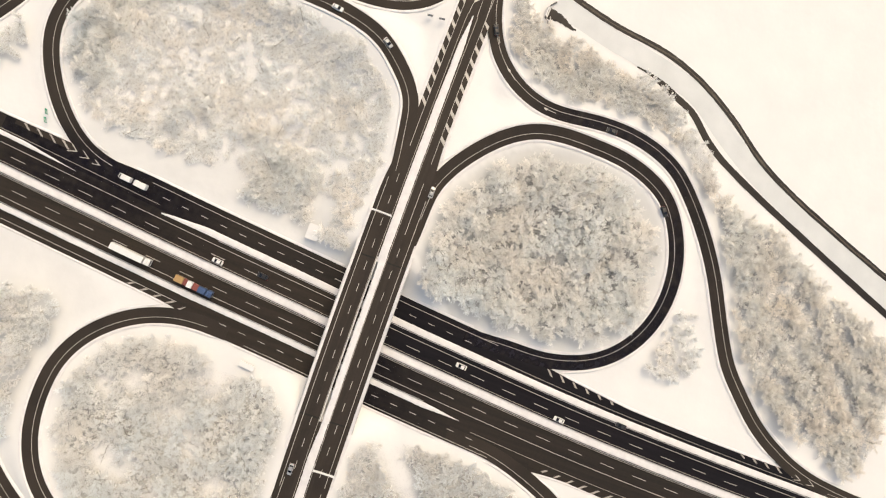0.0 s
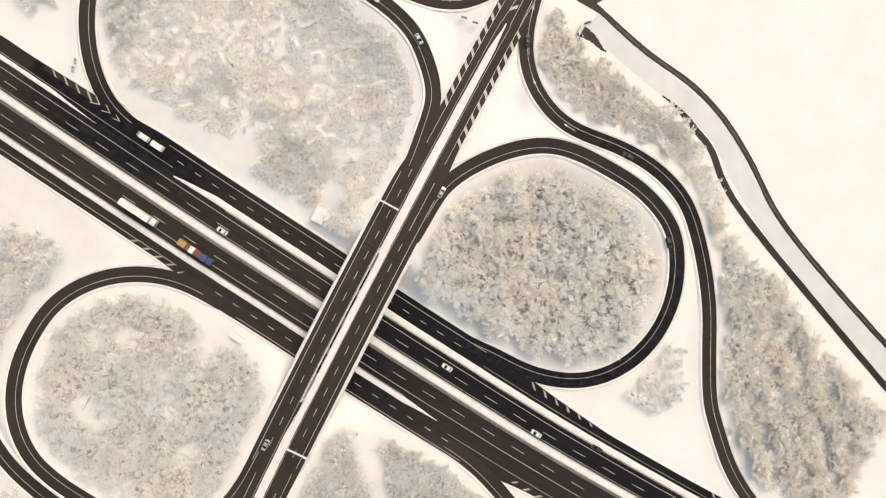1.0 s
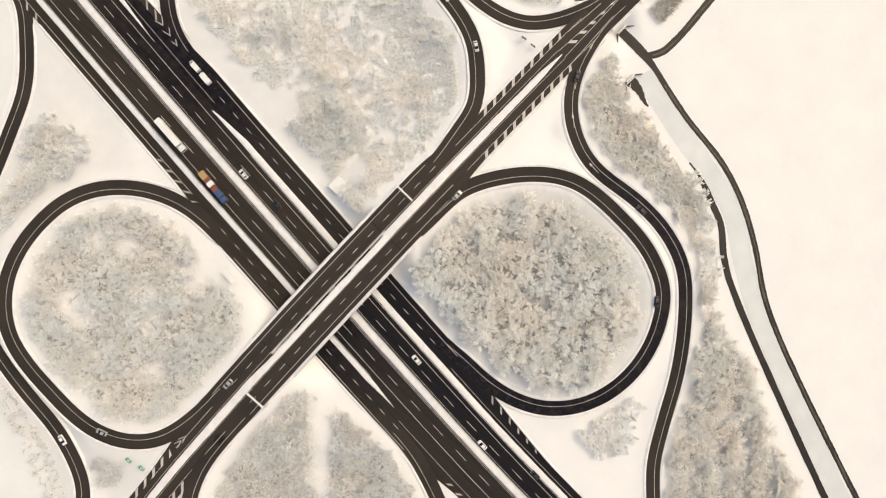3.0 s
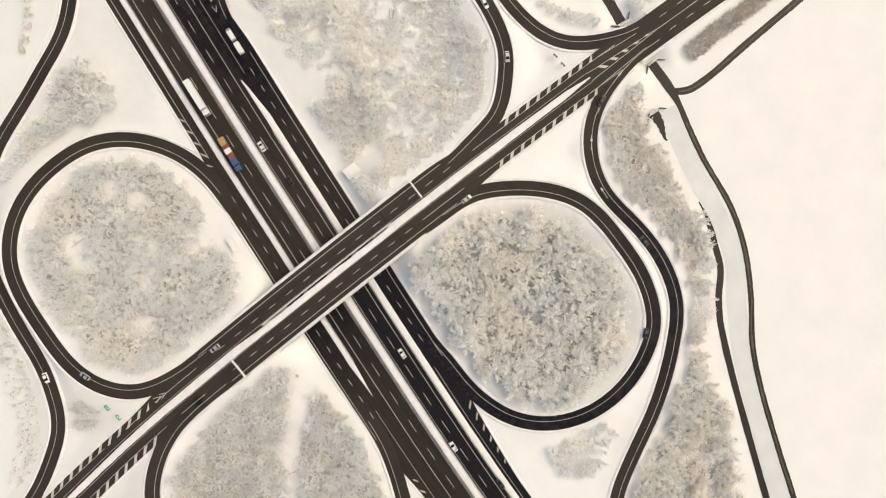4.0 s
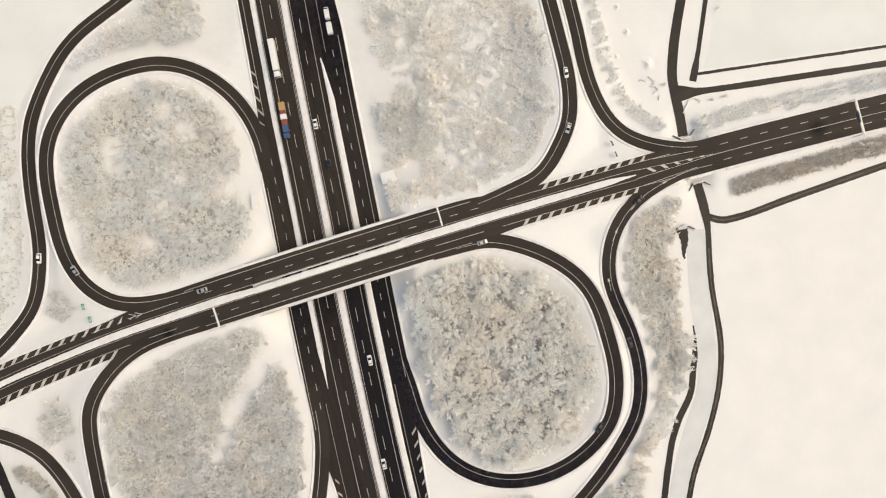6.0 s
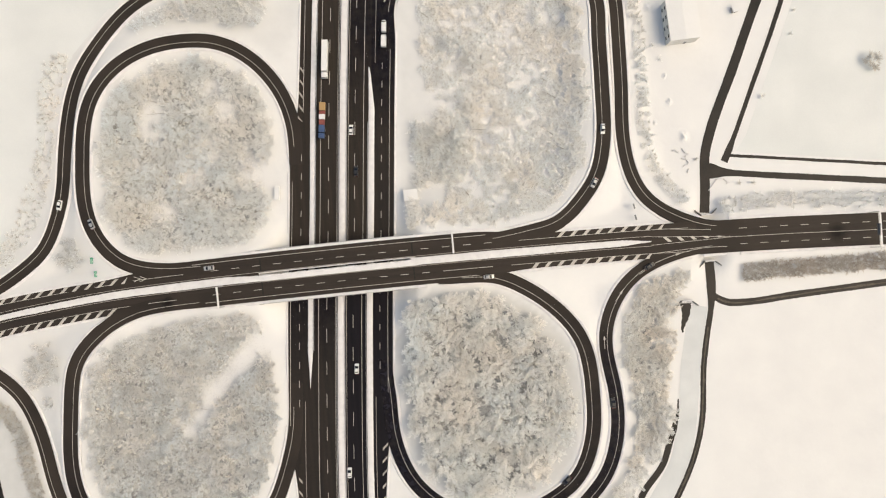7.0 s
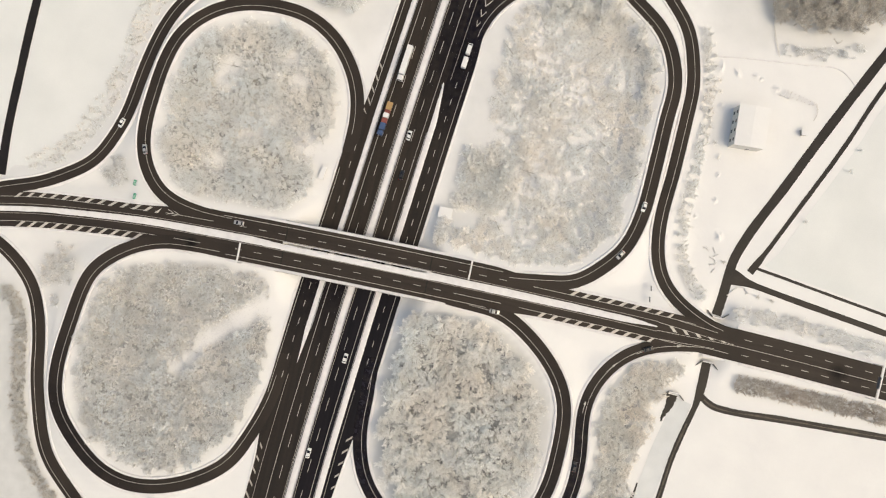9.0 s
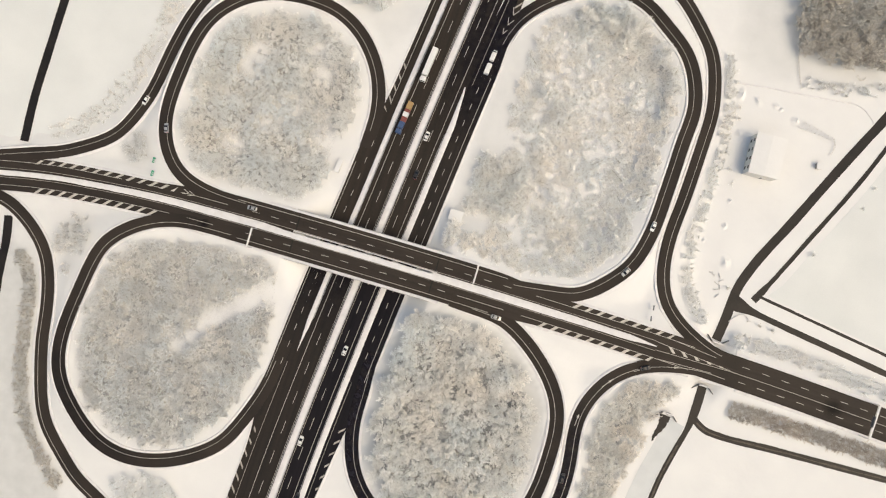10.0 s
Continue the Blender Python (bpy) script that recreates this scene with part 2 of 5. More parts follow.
# ---- plan: lines of the roads, in metres (x east along the overpass, y north along the motorway) ----
MOTORWAY = spline([(-16, 330), (-20.8, 200), (-26.5, 143.6), (-29.6, 113.9), (-34.6, 63.9), (-39.7, 7.1), (-42.3, -18.6), (-44.6, -46.6), (-48.5, -102), (-50.4, -157.8), (-51, -210), (-51, -330)][::-1])
OVERPASS = spline([(330, -16, 1.5), (240, -11, 2), (191.2, -8.1, 2.3), (174.5, -7.4, 2.6), (150.2, -6.4, 2.9), (113.6, -5.4, 3.6), (89.2, -4.7, 4.4), (52.9, -4.4, 5.5), (16.9, -4.4, 6.3), (-19, -4.6, 6.6), (-66.9, -5.4, 6), (-103.5, -6.4, 4.3), (-140.5, -8.1, 2.8), (-165.3, -10.5, 1.8), (-189.9, -13.7, 1.3), (-213.1, -18.4, 0.9), (-245, -26.5, 0.5), (-330, -52, 0.3)])
RAMPS = {
    "loop_nw": [(-91.4, 0.8, 4.6), (-103.5, 0.6, 4.4), (-118.1, 1.3, 4.2), (-131.6, 5.4, 4), (-140.8, 14.2, 3.8), (-146, 26.3, 3.6), (-147.2, 38.6, 3.4), (-146.6, 50.8, 3.2), (-145.4, 63.2, 3), (-141.2, 77.3, 2.7), (-130.1, 90.1, 2.3), (-116.8, 96.7, 1.8), (-101.1, 98.9, 1.3), (-88.8, 97.8, 0.9), (-76.5, 92.1, 0.5), (-69.1, 85.5, 0.4), (-62.2, 75.8, 0.2), (-57.7, 63.9, 0), (-56.4, 53.9, 0), (-56.8, 41.6, 0)],
    "loop_ne": [(14.5, 1.1, 6.2), (24.1, 1.5, 6.1), (40.9, 3.9, 5.8), (52.9, 6.6, 5.6), (61.4, 13.6, 5.4), (71.2, 26.1, 5.1), (74.8, 38.3, 4.9), (76.8, 62.8, 4.3), (77.7, 87.5, 3.7), (78.4, 98.5, 3.4), (75.4, 111, 3), (69.1, 122.5, 2.6), (57.2, 132.5, 2.1), (42, 141.6, 1.6), (30.1, 142.9, 1.2), (19.7, 140.1, 0.9), (10.2, 135.1, 0.7), (1.3, 128.4, 0.4), (-6.7, 119.2, 0.1), (-11.2, 109.1, 0.1), (-13.2, 94.8, 0)],
    "loop_se": [(0.1, -12.1, 6.4), (14.5, -12.6, 6.2), (22.8, -13.2, 6), (33, -17.6, 5.8), (43.9, -25.2, 5.5), (52.4, -33.8, 5.2), (58.2, -43.5, 4.9), (60.6, -54.6, 4.6), (60.9, -66.4, 4.2), (60.4, -78.7, 3.9), (56.8, -92.3, 3.5), (52, -101, 3.1), (43.2, -108, 2.7), (33.1, -112.9, 2.2), (21.9, -115.3, 1.8), (9.9, -115, 1.3), (-3.3, -110.6, 0.8), (-13.9, -102.4, 0.5), (-18.6, -96, 0.3), (-22.6, -86.4, 0.1), (-24.8, -75.2, 0), (-25, -63.3, 0), (-26.2, -45, 0)],
    "loop_sw": [(-91.3, -12.6, 4.6), (-103.4, -13.1, 4.4), (-115.5, -13.6, 4.2), (-127.6, -15.1, 4), (-139.8, -20.1, 3.7), (-149.4, -27.4, 3.5), (-155, -34.1, 3.3), (-158.3, -46.1, 3), (-159.7, -58.2, 2.8), (-160.9, -70.2, 2.5), (-161, -80.5, 2.2), (-159.6, -89.3, 2.0), (-156.6, -96.7, 1.9), (-151.6, -103.4, 1.6), (-144.3, -110.6, 1.3), (-135.7, -117, 1.1), (-126.8, -120.8, 0.9), (-117.4, -122, 0.7), (-107.9, -120.9, 0.5), (-97.6, -117.4, 0.3), (-87.2, -111.4, 0.2), (-78.0, -103, 0), (-73.2, -93.5, 0), (-69.3, -83, 0), (-66.5, -73, 0), (-65.2, -62, 0), (-64.6, -52, 0)],
    "outer_nw": [(-232, -16, 0.6), (-214, -10.5, 1), (-199.9, -5.2, 1.2), (-190.2, -1.8, 1.2), (-179.4, 4.3, 1.2), (-166.8, 14.3, 1.3), (-160.7, 26.6, 1.3), (-157.2, 38.9, 1.1), (-155.7, 51.3, 1), (-154, 63.7, 0.8), (-151.4, 76.2, 0.6), (-146.7, 88.7, 0.5), (-137.9, 101.2, 0.4), (-125.7, 113.8, 0.3), (-89.2, 130.9, 0), (-65.9, 141.8, 0), (-52.7, 153.8, 0), (-43.8, 164, 0), (-38.7, 188, 0), (-36, 240, 0)],
    "outer_ne": [(132, -1.8, 3), (116.2, -0.3, 3.3), (107.8, 2.8, 3.2), (99.4, 7.4, 3.2), (91.5, 14.2, 3.1), (85.9, 26.4, 3), (84.4, 38.6, 2.7), (85.7, 63.3, 2.2), (86.6, 88.2, 1.8), (86.8, 101.7, 1.4), (84.3, 114.3, 1.1), (80.1, 126.5, 0.8), (71.5, 137.5, 0.5), (61, 147.9, 0.2), (32.4, 163, 0), (14, 179, 0), (2, 202, 0), (-2, 240, 0)],
    "outer_se": [(136, -9.0, 2.95), (130, -9.35, 3), (113.7, -8.8, 3.3), (101.6, -10.7, 3.3), (89.5, -14.8, 3.3), (79.8, -21.6, 3.2), (72.5, -31.7, 3.2), (68.8, -43.7, 3.1), (69, -53.3, 2.9), (70.5, -63.4, 2.7), (71.1, -75.3, 2.5), (69.5, -88.1, 2.2), (63.3, -102.7, 1.9), (56.2, -110.5, 1.7), (47.2, -118.6, 1.5), (39.5, -124.5, 1.4), (28, -132, 1.1), (17.9, -137.3, 1), (7.9, -142.8, 0.8), (-1.9, -148.9, 0.6), (-10.9, -157.6, 0.4), (-19.6, -167, 0.2), (-27.3, -179.3, 0.2), (-33.3, -195.3, 0.1), (-35.2, -209.4, 0), (-35.2, -255, 0)],
    "outer_sw": [(-242, -31, 0.5), (-222, -28.5, 0.7), (-205.9, -29.7, 0.8), (-191.5, -37.3, 0.7), (-181.2, -47.6, 0.6), (-175.8, -59.3, 0.6), (-172.5, -71.6, 0.5), (-170.6, -82.7, 0.4), (-167.2, -94.8, 0.4), (-156.3, -119.5, 0.2), (-146.1, -129.4, 0.1), (-134.4, -138.7, 0.1), (-122.8, -144.2, 0), (-98, -164, 0), (-79, -189, 0), (-70, -220, 0), (-67, -260, 0)],
}
HALF = {"loop": 3.05, "outer": 2.85}
RAMP_LINES = {k: spline(v, ease=14) for k, v in RAMPS.items()}
CANALS = {   # line, half width
    "north": ([(117.2, 5.6), (118.3, 14.4), (120, 31.7), (124.4, 44), (133.3, 62.6), (143.5, 85), (157.1, 113.8), (172, 144), (230, 258)], 2.1),
    "north_ditch": ([(127.8, 27), (130.9, 32.9), (143.1, 58.9), (158.4, 92.5), (166.8, 113.8), (182, 146), (240, 262)], 1.0),
    "east": ([(118.8, 24), (122.6, 23.2), (137.6, 20.8), (164.5, 17.1), (193.3, 13.2), (300, -1)], 1.35),
    "east_ditch": ([(128.6, 29.7), (157.3, 25.7), (193.5, 20.6), (300, 6)], 0.65),
    "south": ([(117.2, -15.7), (117.1, -24.7), (116.7, -32), (113.9, -44.1), (110.3, -61.1), (108.1, -80.4), (105, -92.4), (100.8, -102.4), (91.9, -117.9), (80, -134.7), (72.6, -149.9), (66.8, -164.6), (54.5, -198.9), (24, -290)], 1.3),
    "southeast": ([(117.7, -30.3), (122.6, -33.7), (129.4, -34.2), (151.3, -33), (192.3, -31), (300, -26)], 1.5),
    "stream_edge": ([(98.2, -73.1), (97.4, -79.2), (95.2, -85.6), (92.7, -91.4), (89.7, -99.5), (81.2, -109.4), (76.6, -116), (70.7, -128.1), (66.8, -137), (60.8, -151.7), (53.9, -169.3), (47, -187), (40.5, -204), (10, -290)], 1.4),
    "west": ([(-207.7, -1.5), (-209.7, 19.7), (-210.3, 40.2), (-210.8, 66.3), (-210, 130), (-206, 300)], 2.0),
    "southwest": ([(-203.5, -36), (-201, -46), (-199.5, -60), (-194, -90), (-180, -300)], 2.0),
}
CANAL_LINES = {k: spline(v[0]) for k, v in CANALS.items()}


EDGE_Y = np.arange(-340.0, 341.0)
EDGES = {
    -1: np.interp(EDGE_Y, [-330, -134, -124, -98, -84, -70, -42, 30, 42, 58, 66, 92, 330], [-16.2, -16.2, -18.2, -18.7, -21.0, -22.3, -22.6, -22.7, -22.9, -20.2, -19.3, -19.0, -19.0]),
    1: np.interp(EDGE_Y, [-330, -194, -160, -116, -82, -66, 95, 120, 142, 152, 330], [17.9, 18.2, 17.7, 17.7, 20.0, 22.2, 22.2, 20.3, 19.4, 19.0, 19.0])}
SOFTEN = np.hanning(23) / np.hanning(23).sum()
EDGES = {k: np.convolve(np.pad(v, 11, mode="edge"), SOFTEN, "valid") for k, v in EDGES.items()}


def motorway_edge(y, side):
    return np.interp(y, EDGE_Y, EDGES[side])


EDGE_X = np.arange(-340.0, 341.0)
OVER_EDGES = {
    1: np.interp(EDGE_X, [-330, -212, -140, -108, 20, 44, 84, 110, 330], [8.0, 8.0, 6.7, 10.1, 10.1, 6.9, 6.9, 7.4, 7.0]),
    -1: np.interp(EDGE_X, [-330, -189, -135, -104, 10, 38, 84, 105, 330], [-8.0, -8.0, -7.8, -10.0, -10.0, -7.3, -7.3, -6.6, -6.4])}
OVER_EDGES = {k: np.convolve(np.pad(v, 11, mode="edge"), SOFTEN, "valid") for k, v in OVER_EDGES.items()}


def overpass_edge(x, side):
    return np.interp(x, EDGE_X, OVER_EDGES[side])


SPAN = (-75.0, -9.5)   # x of the bridge's ends


def near(points, line):
    """Distance of each point to a line, and the line's row that is nearest."""
    best, row = np.full(len(points), 1e9), np.zeros(len(points), int)
    for k in range(0, len(line), 32):
        d = np.hypot(points[:, None, 0] - line[None, k:k + 32, 0], points[:, None, 1] - line[None, k:k + 32, 1])
        j = d.argmin(1)
        better = d[np.arange(len(points)), j] < best
        best[better], row[better] = d[np.arange(len(points)), j][better], j[better] + k
    return best, row


def side_of(points, line):
    d, row = near(points, line)
    q = line[row]
    return (points[:, 0] - q[:, 0]) * q[:, 4] - (points[:, 1] - q[:, 1]) * q[:, 3], row


for k, line in RAMP_LINES.items():   # the ramps join the overpass at its own height
    o, row = side_of(line, OVERPASS)
    out = np.maximum(o - overpass_edge(line[:, 0], 1), overpass_edge(line[:, 0], -1) - o)
    w = np.clip(1 - (out + 1.5) / 6, 0, 1) * (line[:, 2] > 0.3)
    line[:, 2] += w * (OVERPASS[row, 2] - line[:, 2])


def paved(points, skip=(), margin=0.0):
    """Which points lie on some road other than those named in skip."""
    inside = np.zeros(len(points), bool)
    for k, line in RAMP_LINES.items():
        if k not in skip:
            inside |= near(points, line)[0] < HALF[k[:4] if k[0] == "l" else "outer"] + margin
    if "motorway" not in skip:
        o, _ = side_of(points, MOTORWAY)
        inside |= (o > motorway_edge(points[:, 1], -1) - margin) & (o < motorway_edge(points[:, 1], 1) + margin)
    if "overpass" not in skip:
        o, _ = side_of(points, OVERPASS)
        inside |= (o > overpass_edge(points[:, 0], -1) - margin) & (o < overpass_edge(points[:, 0], 1) + margin)
    return inside


def terrain(points):
    z = np.zeros(len(points))
    for k, line in RAMP_LINES.items():
        d, row = near(points, line)
        z = np.maximum(z, line[row, 2] - np.maximum(0, d - 4.6) * 0.28)
    bank = OVERPASS[(OVERPASS[:, 0] < SPAN[0]) | (OVERPASS[:, 0] > SPAN[1])]
    d, row = near(points, bank)
    half = np.where(points[:, 1] > -5, overpass_edge(points[:, 0], 1), -overpass_edge(points[:, 0], -1))
    z = np.maximum(z, bank[row, 2] - np.maximum(0, d - half - 2.0) * 0.34)
    o, _ = side_of(points, MOTORWAY)
    out = np.maximum(motorway_edge(points[:, 1], -1) - o, o - motorway_edge(points[:, 1], 1))
    z = np.minimum(z, np.maximum(0, out - 2.0) * 0.62)
    for k, line in RAMP_LINES.items():
        d, row = near(points, line)
        z = np.minimum(z, line[row, 2] + np.maximum(0, d - 4.9) * 0.8)
    o, row = side_of(points, OVERPASS)
    out = np.maximum(o - overpass_edge(points[:, 0], 1), overpass_edge(points[:, 0], -1) - o)
    off_span = (points[:, 0] < SPAN[0]) | (points[:, 0] > SPAN[1])
    z = np.where(off_span, np.minimum(z, OVERPASS[row, 2] + np.maximum(0, out - 1.6) * 0.8), z)
    for k, line in CANAL_LINES.items():
        d, _ = near(points, line)
        z = np.minimum(z, np.maximum(0, d - CANALS[k][1] - 2.0) * 0.7)
    return z


def ground_z(x, y):
    return float(terrain(np.array([[x, y]], float))[0])


# ---- outlines of the woods, with their open spots (x, y, radius, share that stays) ----
NE = [(2, 118), (1, 60), (-6, 56), (-6, 27), (5, 23), (4, 18), (-10, 19), (-10, 8), (29, 7), (52, 9), (66, 24), (71, 44), (73, 88), (71, 108), (62, 122), (48, 134), (34, 138), (22, 134), (6, 120)]
NE_OPEN = [(-2, 62, 9, .05), (22, 26, 10, .2), (12, 72, 10, .25), (30, 47, 10, .35), (20, 105, 11, .3), (45, 75, 10, .4), (2, 24, 5, 0), (55, 100, 9, .45), (36, 90, 8, .3), (8, 118, 8, .3), (48, 50, 7, .4)]
NW = [(-116, 89), (-101, 92), (-84, 89), (-74, 81), (-68, 68), (-66, 51), (-70, 39), (-69, 27), (-71, 17), (-83, 8), (-117, 8), (-132, 14), (-140, 27), (-141, 46), (-139, 63), (-133, 76)]
NW_OPEN = [(-117, 69, 5, .05), (-118, 62, 6, .05), (-90, 78, 4, .1), (-85, 69, 5, .2), (-76, 40, 6, .05), (-101, 39, 5, .25), (-115, 25, 5, .2), (-77, 52, 3, .3), (-95, 50, 7, .5), (-124, 48, 3, .3)]
SW = [(-154, -49), (-150, -39), (-142, -30), (-132, -24), (-117, -22), (-83, -20), (-76, -24), (-73, -42), (-72, -59), (-74, -80), (-80, -97), (-92, -109), (-109, -115), (-125, -114), (-141, -108), (-149, -92), (-154, -78)]
SW_OPEN = [(-111, -69, 3, .4), (-106, -63, 3, .3), (-102, -57, 4, .2), (-98, -52, 4, .2), (-94, -48, 4, .2), (-89, -43, 4, .15), (-85, -39, 4.5, .15), (-80, -35, 4.5, .1), (-76, -32, 4.5, .1)]
FOREST = [(109, -18), (103, -25), (101, -29), (99, -37), (98, -48), (95, -66), (91, -80), (84, -92), (73, -104), (66, -112), (61, -125), (58, -134), (56, -150), (49, -164), (41, -178), (34, -198), (28, -216), (-24, -216), (-27, -207), (-21, -189), (-16, -174), (-6, -160), (6, -149), (21, -140), (39, -131), (53, -123), (67, -110), (77, -92), (78.5, -71), (75.5, -49), (78, -36), (85, -25), (93, -19)]
SE = [(-11, -22), (6, -19), (23, -22), (35, -29), (49, -46), (54, -68), (49, -86), (36, -102), (25, -108), (11, -109), (0, -104), (-9, -93), (-15, -83), (-18, -68), (-16, -48), (-15, -36)]


def in_polygon(p, poly):
    poly = np.array(poly, float)
    inside = np.zeros(len(p), bool)
    for (x0, y0), (x1, y1) in zip(poly, np.roll(poly, -1, 0)):
        cross = (p[:, 1] < y0) != (p[:, 1] < y1)
        x = x0 + (p[:, 1] - y0) * (x1 - x0) / ((y1 - y0) or 1e-9)
        inside ^= cross & (p[:, 0] < x)
    return inside


def soft_inside(pts, poly, r=6.0):
    """1 well inside a polygon, fading to 0 at its rim."""
    ring = [(a * math.cos(k), a * math.sin(k)) for a in (r / 2, r) for k in np.arange(0, 6.28, 0.785)]
    return np.clip(np.mean([in_polygon(pts + d, poly) for d in ring], 0) * 1.6 - 0.6, 0, 1)


def thin_or_shaded_snow(pts):
    """How grey the snow is: thin under the woods and over the western fields; shade is painted in on the verges inside
    the loops, beside the north-east wood and towards the west.
    """
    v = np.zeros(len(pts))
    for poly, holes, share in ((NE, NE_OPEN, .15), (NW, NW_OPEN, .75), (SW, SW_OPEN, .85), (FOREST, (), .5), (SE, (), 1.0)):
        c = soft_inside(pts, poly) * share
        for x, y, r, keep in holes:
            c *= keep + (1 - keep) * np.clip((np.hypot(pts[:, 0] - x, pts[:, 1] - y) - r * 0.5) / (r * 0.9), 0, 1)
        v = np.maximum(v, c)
    # verges inside the loops: grey snow with the shade on it painted in
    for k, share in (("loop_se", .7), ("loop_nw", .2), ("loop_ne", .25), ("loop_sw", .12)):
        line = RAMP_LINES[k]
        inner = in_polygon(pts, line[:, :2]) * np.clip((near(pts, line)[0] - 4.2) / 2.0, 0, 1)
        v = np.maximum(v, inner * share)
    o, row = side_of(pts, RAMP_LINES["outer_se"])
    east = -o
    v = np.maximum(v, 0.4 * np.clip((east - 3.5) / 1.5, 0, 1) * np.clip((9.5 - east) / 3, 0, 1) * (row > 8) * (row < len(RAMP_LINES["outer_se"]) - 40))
    # first polygon: tree shade painted on the snow west of the north-east wood
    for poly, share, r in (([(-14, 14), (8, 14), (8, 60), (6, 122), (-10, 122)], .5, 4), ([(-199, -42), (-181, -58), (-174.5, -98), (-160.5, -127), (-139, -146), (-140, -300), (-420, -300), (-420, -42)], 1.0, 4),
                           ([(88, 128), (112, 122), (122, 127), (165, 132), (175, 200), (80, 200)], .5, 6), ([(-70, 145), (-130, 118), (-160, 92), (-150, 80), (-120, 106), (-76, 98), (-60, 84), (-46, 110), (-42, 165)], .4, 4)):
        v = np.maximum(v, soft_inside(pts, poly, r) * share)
    west = 0.3 * np.clip((-105 - pts[:, 0]) / 60, 0, 1)   # light falling off to the west, painted in as greyer snow
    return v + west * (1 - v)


# ---- ground ----
def build_ground():
    n, half = 241, 300.0
    g = np.linspace(-half, half, n)
    xx, yy = np.meshgrid(g, g)
    pts = np.stack([xx.ravel(), yy.ravel()], 1)
    z = terrain(pts) - 0.12 - 0.12 * paved(pts, margin=1.0)
    rng = np.random.default_rng(4)
    wet = np.min([near(pts, line)[0] for line in CANAL_LINES.values()], 0) < 5
    z += np.where(paved(pts, margin=3.0) | wet | ((pts[:, 0] > 128) & (pts[:, 1] > 25)) | ((pts[:, 0] < -150) & (pts[:, 1] > -8)) | ((pts[:, 0] < -50) & (pts[:, 1] > 90)), 0, rng.normal(0, 0.014, len(z)))
    verts = [tuple(v) for v in np.c_[pts, z]]
    faces = [(i * n + j, i * n + j + 1, (i + 1) * n + j + 1, (i + 1) * n + j) for i in range(n - 1) for j in range(n - 1)]
    far = 4000.0
    base = len(verts)
    verts += [(-far, -far, -0.12), (far, -far, -0.12), (far, far, -0.12), (-far, far, -0.12)]
    rim = [[j for j in range(n)], [i * n + n - 1 for i in range(n)], [(n - 1) * n + j for j in range(n - 1, -1, -1)], [i * n for i in range(n - 1, -1, -1)]]
    for k, edge in enumerate(rim):
        faces.append((base + k, base + (k + 1) % 4, *edge[::-1]))
    ob = mesh_object("ground", verts, faces, SNOW, smooth=True)
    ob.data.attributes.new("thin", "FLOAT", "POINT").data.foreach_set("value", np.r_[thin_or_shaded_snow(pts), np.zeros(4)].astype(np.float32))
    return tagged(ob, "wide snow-covered ground with soft road embankments", "ground", kind="structure")


build_ground()


# ---- roads ----
def road(name, line, left, right, lift, label, material=ASPHALT):
    return tagged(ribbon(name, line, left, right, lift, material, thick=0.5), label, "road", kind="structure")


def stripe(name, line, o, width, parent, material=PAINT, lift=0.19):
    return ribbon(name, line, np.asarray(o) - width / 2, np.asarray(o) + width / 2, lift, material, parent)


def dashes(line, o, first, length, period, width, parent, material=PAINT, lift=0.19, upto=None):
    s = np.r_[0, np.cumsum(np.hypot(*np.diff(line[:, :2], axis=0).T))]
    a = first
    while a + length < (upto or s[-1]):
        u = np.linspace(a, a + length, 3)
        seg = np.stack([np.interp(u, s, line[:, k]) for k in range(5)], 1)
        ribbon("lane_dash", seg, o - width / 2, o + width / 2, lift, material, parent)
        a += period


def hatch(line, left, right, parent, period=5.4, width=1.7, slant=1.0, first=1.5, lift=0.195):
    """White slanting bars across a gore, each a mesh of its own."""
    s = np.r_[0, np.cumsum(np.hypot(*np.diff(line[:, :2], axis=0).T))]
    left, right = (np.broadcast_to(np.asarray(a, float), (len(line),)) for a in (left, right))
    a = first
    while a < s[-1] - 2:
        def at(u, side):
            u = min(max(u, 0), s[-1])
            q = np.array([np.interp(u, s, line[:, k]) for k in range(5)])
            o = np.interp(u, s, left if side < 0 else right)
            return (q[0] + q[4] * o, q[1] - q[3] * o, q[2] + lift)
        w = abs(np.interp(a, s, right) - np.interp(a, s, left))
        k = slant * w
        mesh_object("hatch_bar", [at(a, -1), at(a + width, -1), at(a + width + k, 1), at(a + k, 1)], [(0, 1, 2, 3)], PAINT if width > 1.5 else WORN, parent)
        a += period


# motorway: two carriageways with their collector lanes
south, north = MOTORWAY[MOTORWAY[:, 1] < -4], MOTORWAY[MOTORWAY[:, 1] > -6.1]
mw = road("motorway_west", north, motorway_edge(north[:, 1], -1), -1.5, 0.10, "dark asphalt motorway carriageway with white lane lines", LANES)
road("motorway_west", south, motorway_edge(south[:, 1], -1), -1.5, 0.10, "damp dark asphalt motorway carriageway south of a bridge", DAMP_LANES)
me_ = road("motorway_east", north, 1.5, 12.0, 0.10, "dark asphalt motorway carriageway with white lane lines", LANES)
road("motorway_east", south, 1.5, 12.0, 0.10, "damp black asphalt motorway carriageway south of a bridge", WET_LANES)
